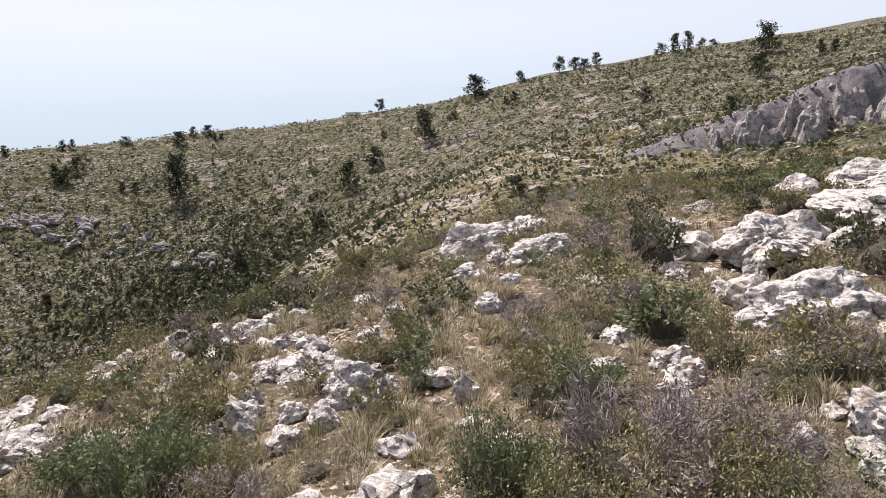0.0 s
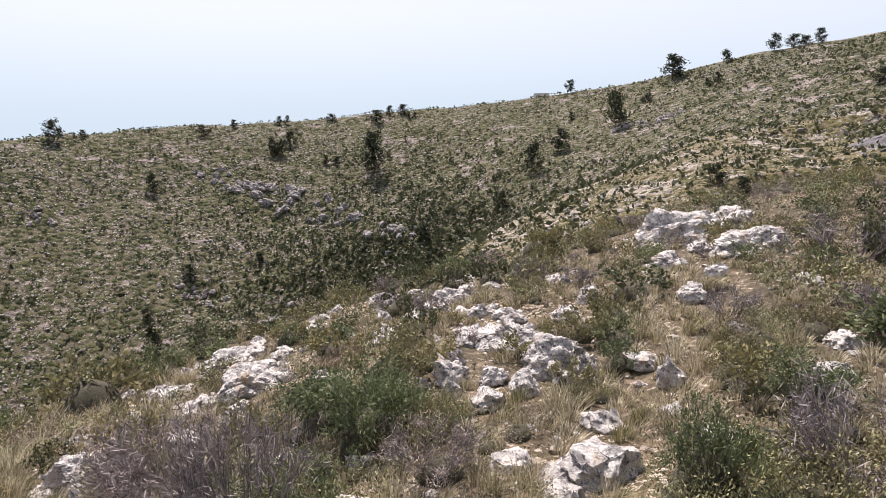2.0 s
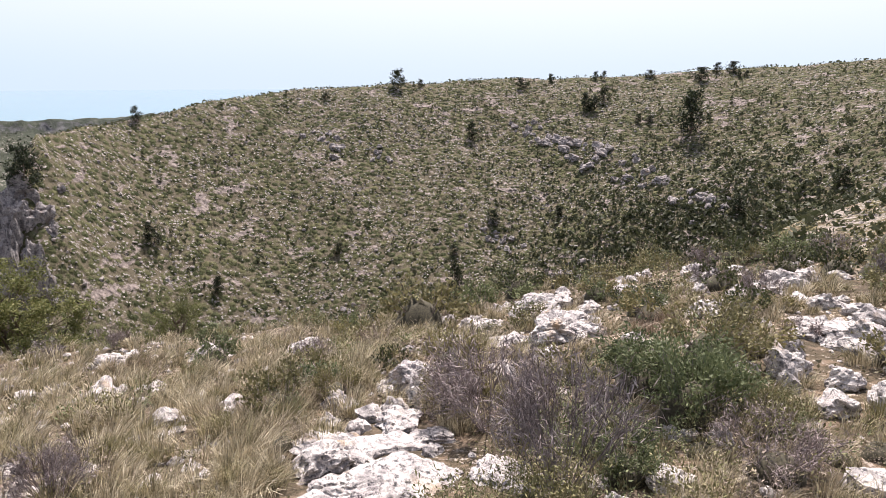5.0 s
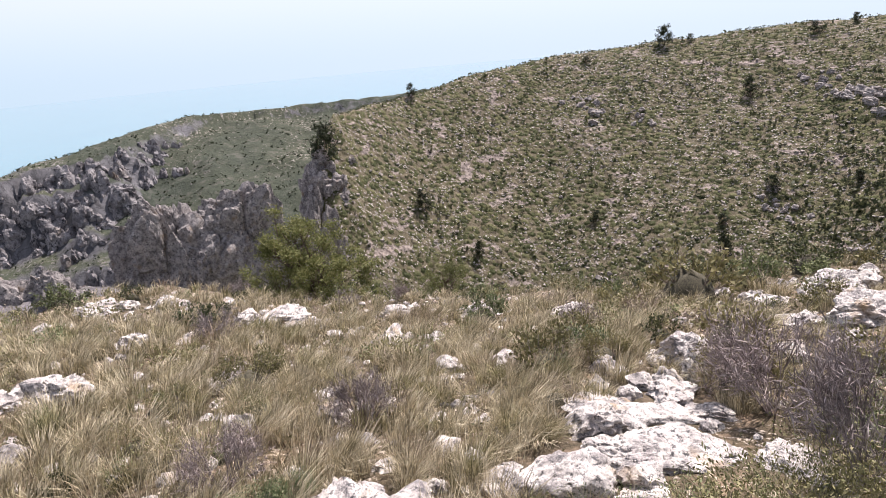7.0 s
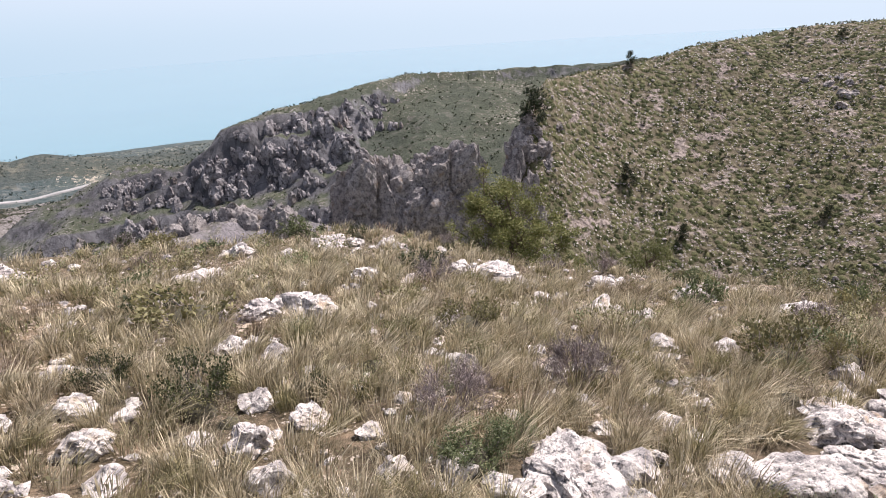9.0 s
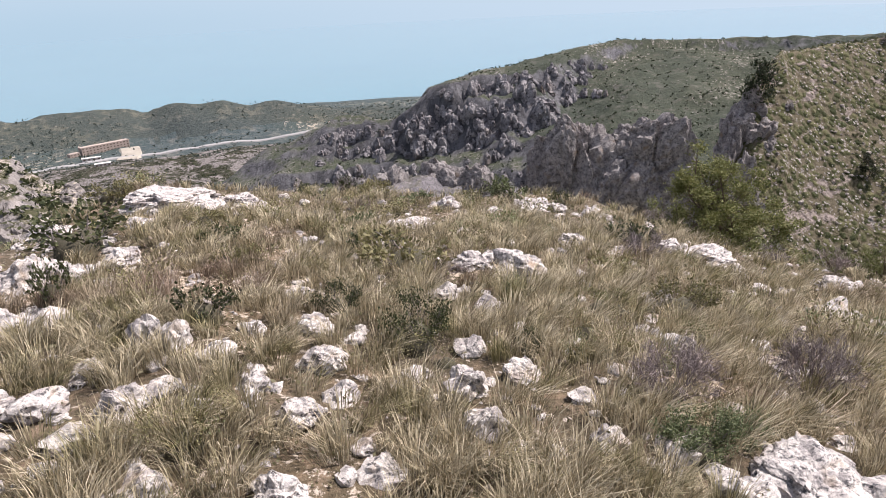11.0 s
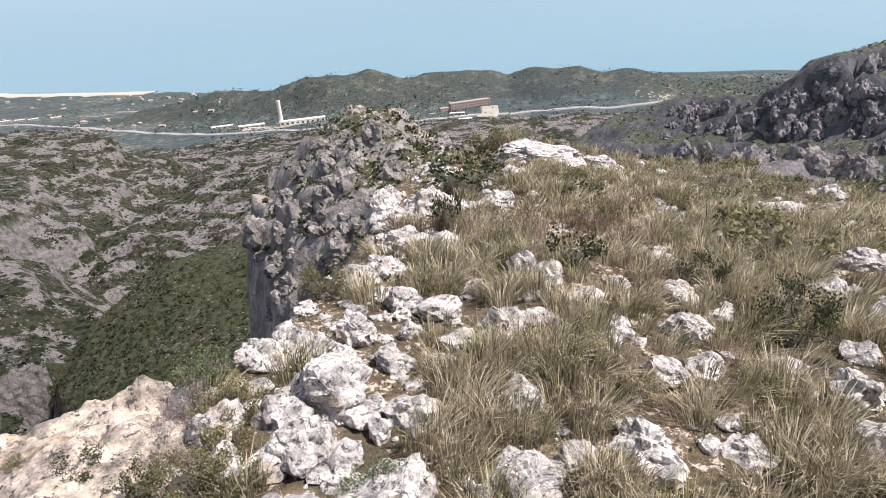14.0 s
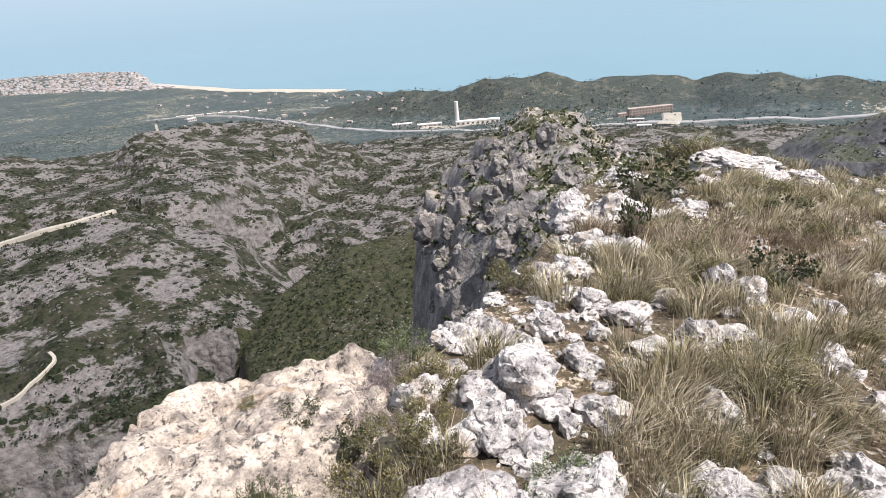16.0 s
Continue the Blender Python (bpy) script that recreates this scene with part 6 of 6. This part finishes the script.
ribbon("works_yard", [(-520, -420), (-500, -400), (-470, -385)], 16, GRAVEL, "bare pale ground beside the motorway", "yard", 0.7)
ribbon("road", [(-23, -560), (-45, -580), (-70, -640), (-95, -760), (-120, -900), (-150, -1138)], 3.6, GRAVEL, "white gravel track over the ridge", "track", 0.8)
ribbon("road", [(42, -247), (32, -248), (23.3, -248.7), (15, -248.5), (6.3, -251), (-3.5, -254), (-13, -258)], 2.4, GRAVEL, "pale dirt track along the valley slope", "track", 1.2)
ribbon("road", [(26, -114), (18.7, -118.5), (16.3, -120.7), (14.4, -121.5), (10.6, -124.8), (9.6, -125.4), (9.2, -128), (10.5, -131)], 0.6, GRAVEL, "winding dirt path on the scrub slope", "path", 0.4)
ribbon("beach", [spot(az, float(column(COAST, az, 1)) - 12) for az in (157, 159, 161, 163, 165, 166.5, 168, 169.5, 171, 172)], 34, SAND, "pale sandy beach along the bay", "beach", 0.6)
ribbon("breakwater", [spot(173.2, 2480), spot(171.2, 2520), spot(168.9, 2560)], 16, SAND, "pale breakwater off the town", "breakwater", 4.0)


def box(bm, x, y, z, w, d, h, turn=0.0):
    bmesh.ops.create_cube(bm, size=1.0, matrix=pose(x, y, z + h / 2, 0, 0, turn) @ Matrix.Diagonal((w, d, h, 1)))


def gable(bm, x, y, z, w, d, h, turn=0.0):
    m = pose(x, y, z, 0, 0, turn)
    v = [bm.verts.new(m @ Vector(p)) for p in ((-w / 2, -d / 2, 0), (w / 2, -d / 2, 0), (w / 2, d / 2, 0), (-w / 2, d / 2, 0), (-w / 2, 0, h), (w / 2, 0, h))]
    for f in ((0, 1, 5, 4), (2, 3, 4, 5), (1, 2, 5), (3, 0, 4), (3, 2, 1, 0)):
        bm.faces.new([v[k] for k in f])


def house(name, x, y, w, d, h, turn, label, wall=None, roof=None, windows=3, category="house", storeys=1):
    """A plain building: wall, tiled or flat roof, and windows sunk into frames on its long sides."""
    z = ground_z(x, y) - 0.5
    root = new(name)
    root.matrix_basis = pose(x, y, z, 0, 0, turn)
    bm = bmesh.new(); box(bm, 0, 0, 0, w, d, h)
    part("wall", bm_mesh("wall", bm, wall or PLASTER), root)
    bm = bmesh.new()
    if roof:
        gable(bm, 0, 0, h + 0.02, w * 1.06, d * 1.08, h * 0.35)
    else:
        box(bm, 0, 0, h + 0.02, w * 1.02, d * 1.02, h * 0.06)
    part("roof", bm_mesh("roof", bm, roof or (wall if storeys > 1 else CONCRETE)), root)
    pane = bmesh.new()
    box(pane, 0, 0, 0, w / windows * 0.45, 0.12, h / storeys * 0.4)
    pane = bm_mesh("window", pane, BARK)
    for k in range(windows * storeys):
        for s in (-1, 1):
            part("window", pane, root).location = ((k % windows + 0.5) / windows * w - w / 2, s * (d / 2 + 0.03), h / storeys * (k // windows + 0.35))
    return tagged(root, label, category)


def tower():
    x, y = -366, -569
    root = new("chimney_tower")
    root.matrix_basis = pose(x, y, ground_z(x, y) - 1)
    bm = bmesh.new()
    bmesh.ops.create_cone(bm, cap_ends=True, segments=20, radius1=2.4, radius2=1.9, depth=25.5, matrix=Matrix.Translation((0, 0, 12.75)))
    part("shaft", bm_mesh("shaft", bm, CONCRETE), root)
    bm = bmesh.new()
    bmesh.ops.create_cone(bm, cap_ends=True, segments=20, radius1=2.15, radius2=2.15, depth=1.6, matrix=Matrix.Translation((0, 0, 25.5)))
    part("rim", bm_mesh("rim", bm, CONCRETE), root)
    bm = bmesh.new(); box(bm, 0, 0, 0, 9, 9, 4)
    part("plinth", bm_mesh("plinth", bm, PLASTER), root)
    tagged(root, "tall pale concrete chimney of the cement works", "chimney")


tower()
house("factory_hall", -383, -556, 46, 9, 4.5, -33, "long pale factory hall beside the chimney", CONCRETE, None, 9, "factory")
house("factory_hall", -350, -600, 26, 9, 3.0, -30, "low white factory shed near the chimney", PLASTER, None, 5, "factory")
house("factory_hall", -338, -640, 22, 8, 2.6, -28, "low white factory shed near the chimney", PLASTER, None, 4, "factory")
house("apartment_block", -512, -440, 44, 7, 7.0, -27, "long ochre apartment block with rows of dark windows", TERRACOTTA, None, 14, "apartments", 3)
house("apartment_block", -486, -452, 9, 6, 4.0, -27, "low ochre apartment block at the foot of the hills", TERRACOTTA, None, 3, "apartments", 2)
house("warehouse", -470, -420, 15, 5, 2.6, -48, "white warehouse beside the motorway", PLASTER, None, 4, "warehouse")
house("warehouse", -430, -375, 12, 5, 2.4, -48, "white warehouse beside the motorway", PLASTER, None, 4, "warehouse")
house("villa", -200, -1110, 16, 9, 5, 20, "large white building on the plain", PLASTER, None, 4, "building")
house("mountain_hut", -15.6, 112.5, 2.6, 2.0, 1.5, 10, "small grey stone hut on the skyline", CONCRETE, None, 1, "hut")
for k, (x, y) in enumerate(((-202, -1205), (-214, -1190), (-228, -1178), (-246, -1168), (-262, -1155), (-278, -1140), (-292, -1124), (-312, -1085))):
    house("warehouse", x, y, 14, 6, 3.2, -15, "white flat-roofed building beside the motorway", PLASTER, None, 4, "warehouse")
for k in range(60):
    az = rng.uniform(150, 172)
    r = rng.uniform(800, float(column(COAST, az, 1)) - 60)
    x, y = spot(az, r)
    s = rng.uniform(4, 8)
    house("villa", x, y, s, s * 0.8, s * 0.45, rng.uniform(0, 180), "white villa with tiled roof among pines", PLASTER, TERRACOTTA, 2, "villa")

# the town by the bay: far too many houses to count
for name, mat, count, label in (("town_houses", PLASTER, 1300, "crowded pale houses of the seaside town"), ("town_roofs", TERRACOTTA, 800, "terracotta-coloured houses of the seaside town")):
    bm = bmesh.new()
    for k in range(count):
        az = 170.5 + 15.5 * rng.random()
        shore = float(column(COAST, az, 1))
        r = rng.uniform(1960 + 55 * max(az - 173, 0), shore * 0.985)
        x, y = spot(az, r)
        s = rng.uniform(6, 13)
        box(bm, x, y, SEA + 1, s, s * rng.uniform(0.6, 1.2), rng.uniform(1.5, 4.5), rng.uniform(0, 90))
    tagged(new(name, bm_mesh(name, bm, mat)), label, "town", kind="stuff")
bm = bmesh.new()
for k in range(90):
    az = rng.uniform(103, 110)
    x, y = spot(az, float(column(COAST, az, 1)) - rng.uniform(8, 60))
    s = rng.uniform(5, 11)
    box(bm, x, y, SEA + 1, s, s, rng.uniform(3, 8), rng.uniform(0, 90))
tagged(new("shore_houses", bm_mesh("shore_houses", bm, PLASTER)), "pale houses on the far shore", "houses", kind="stuff")
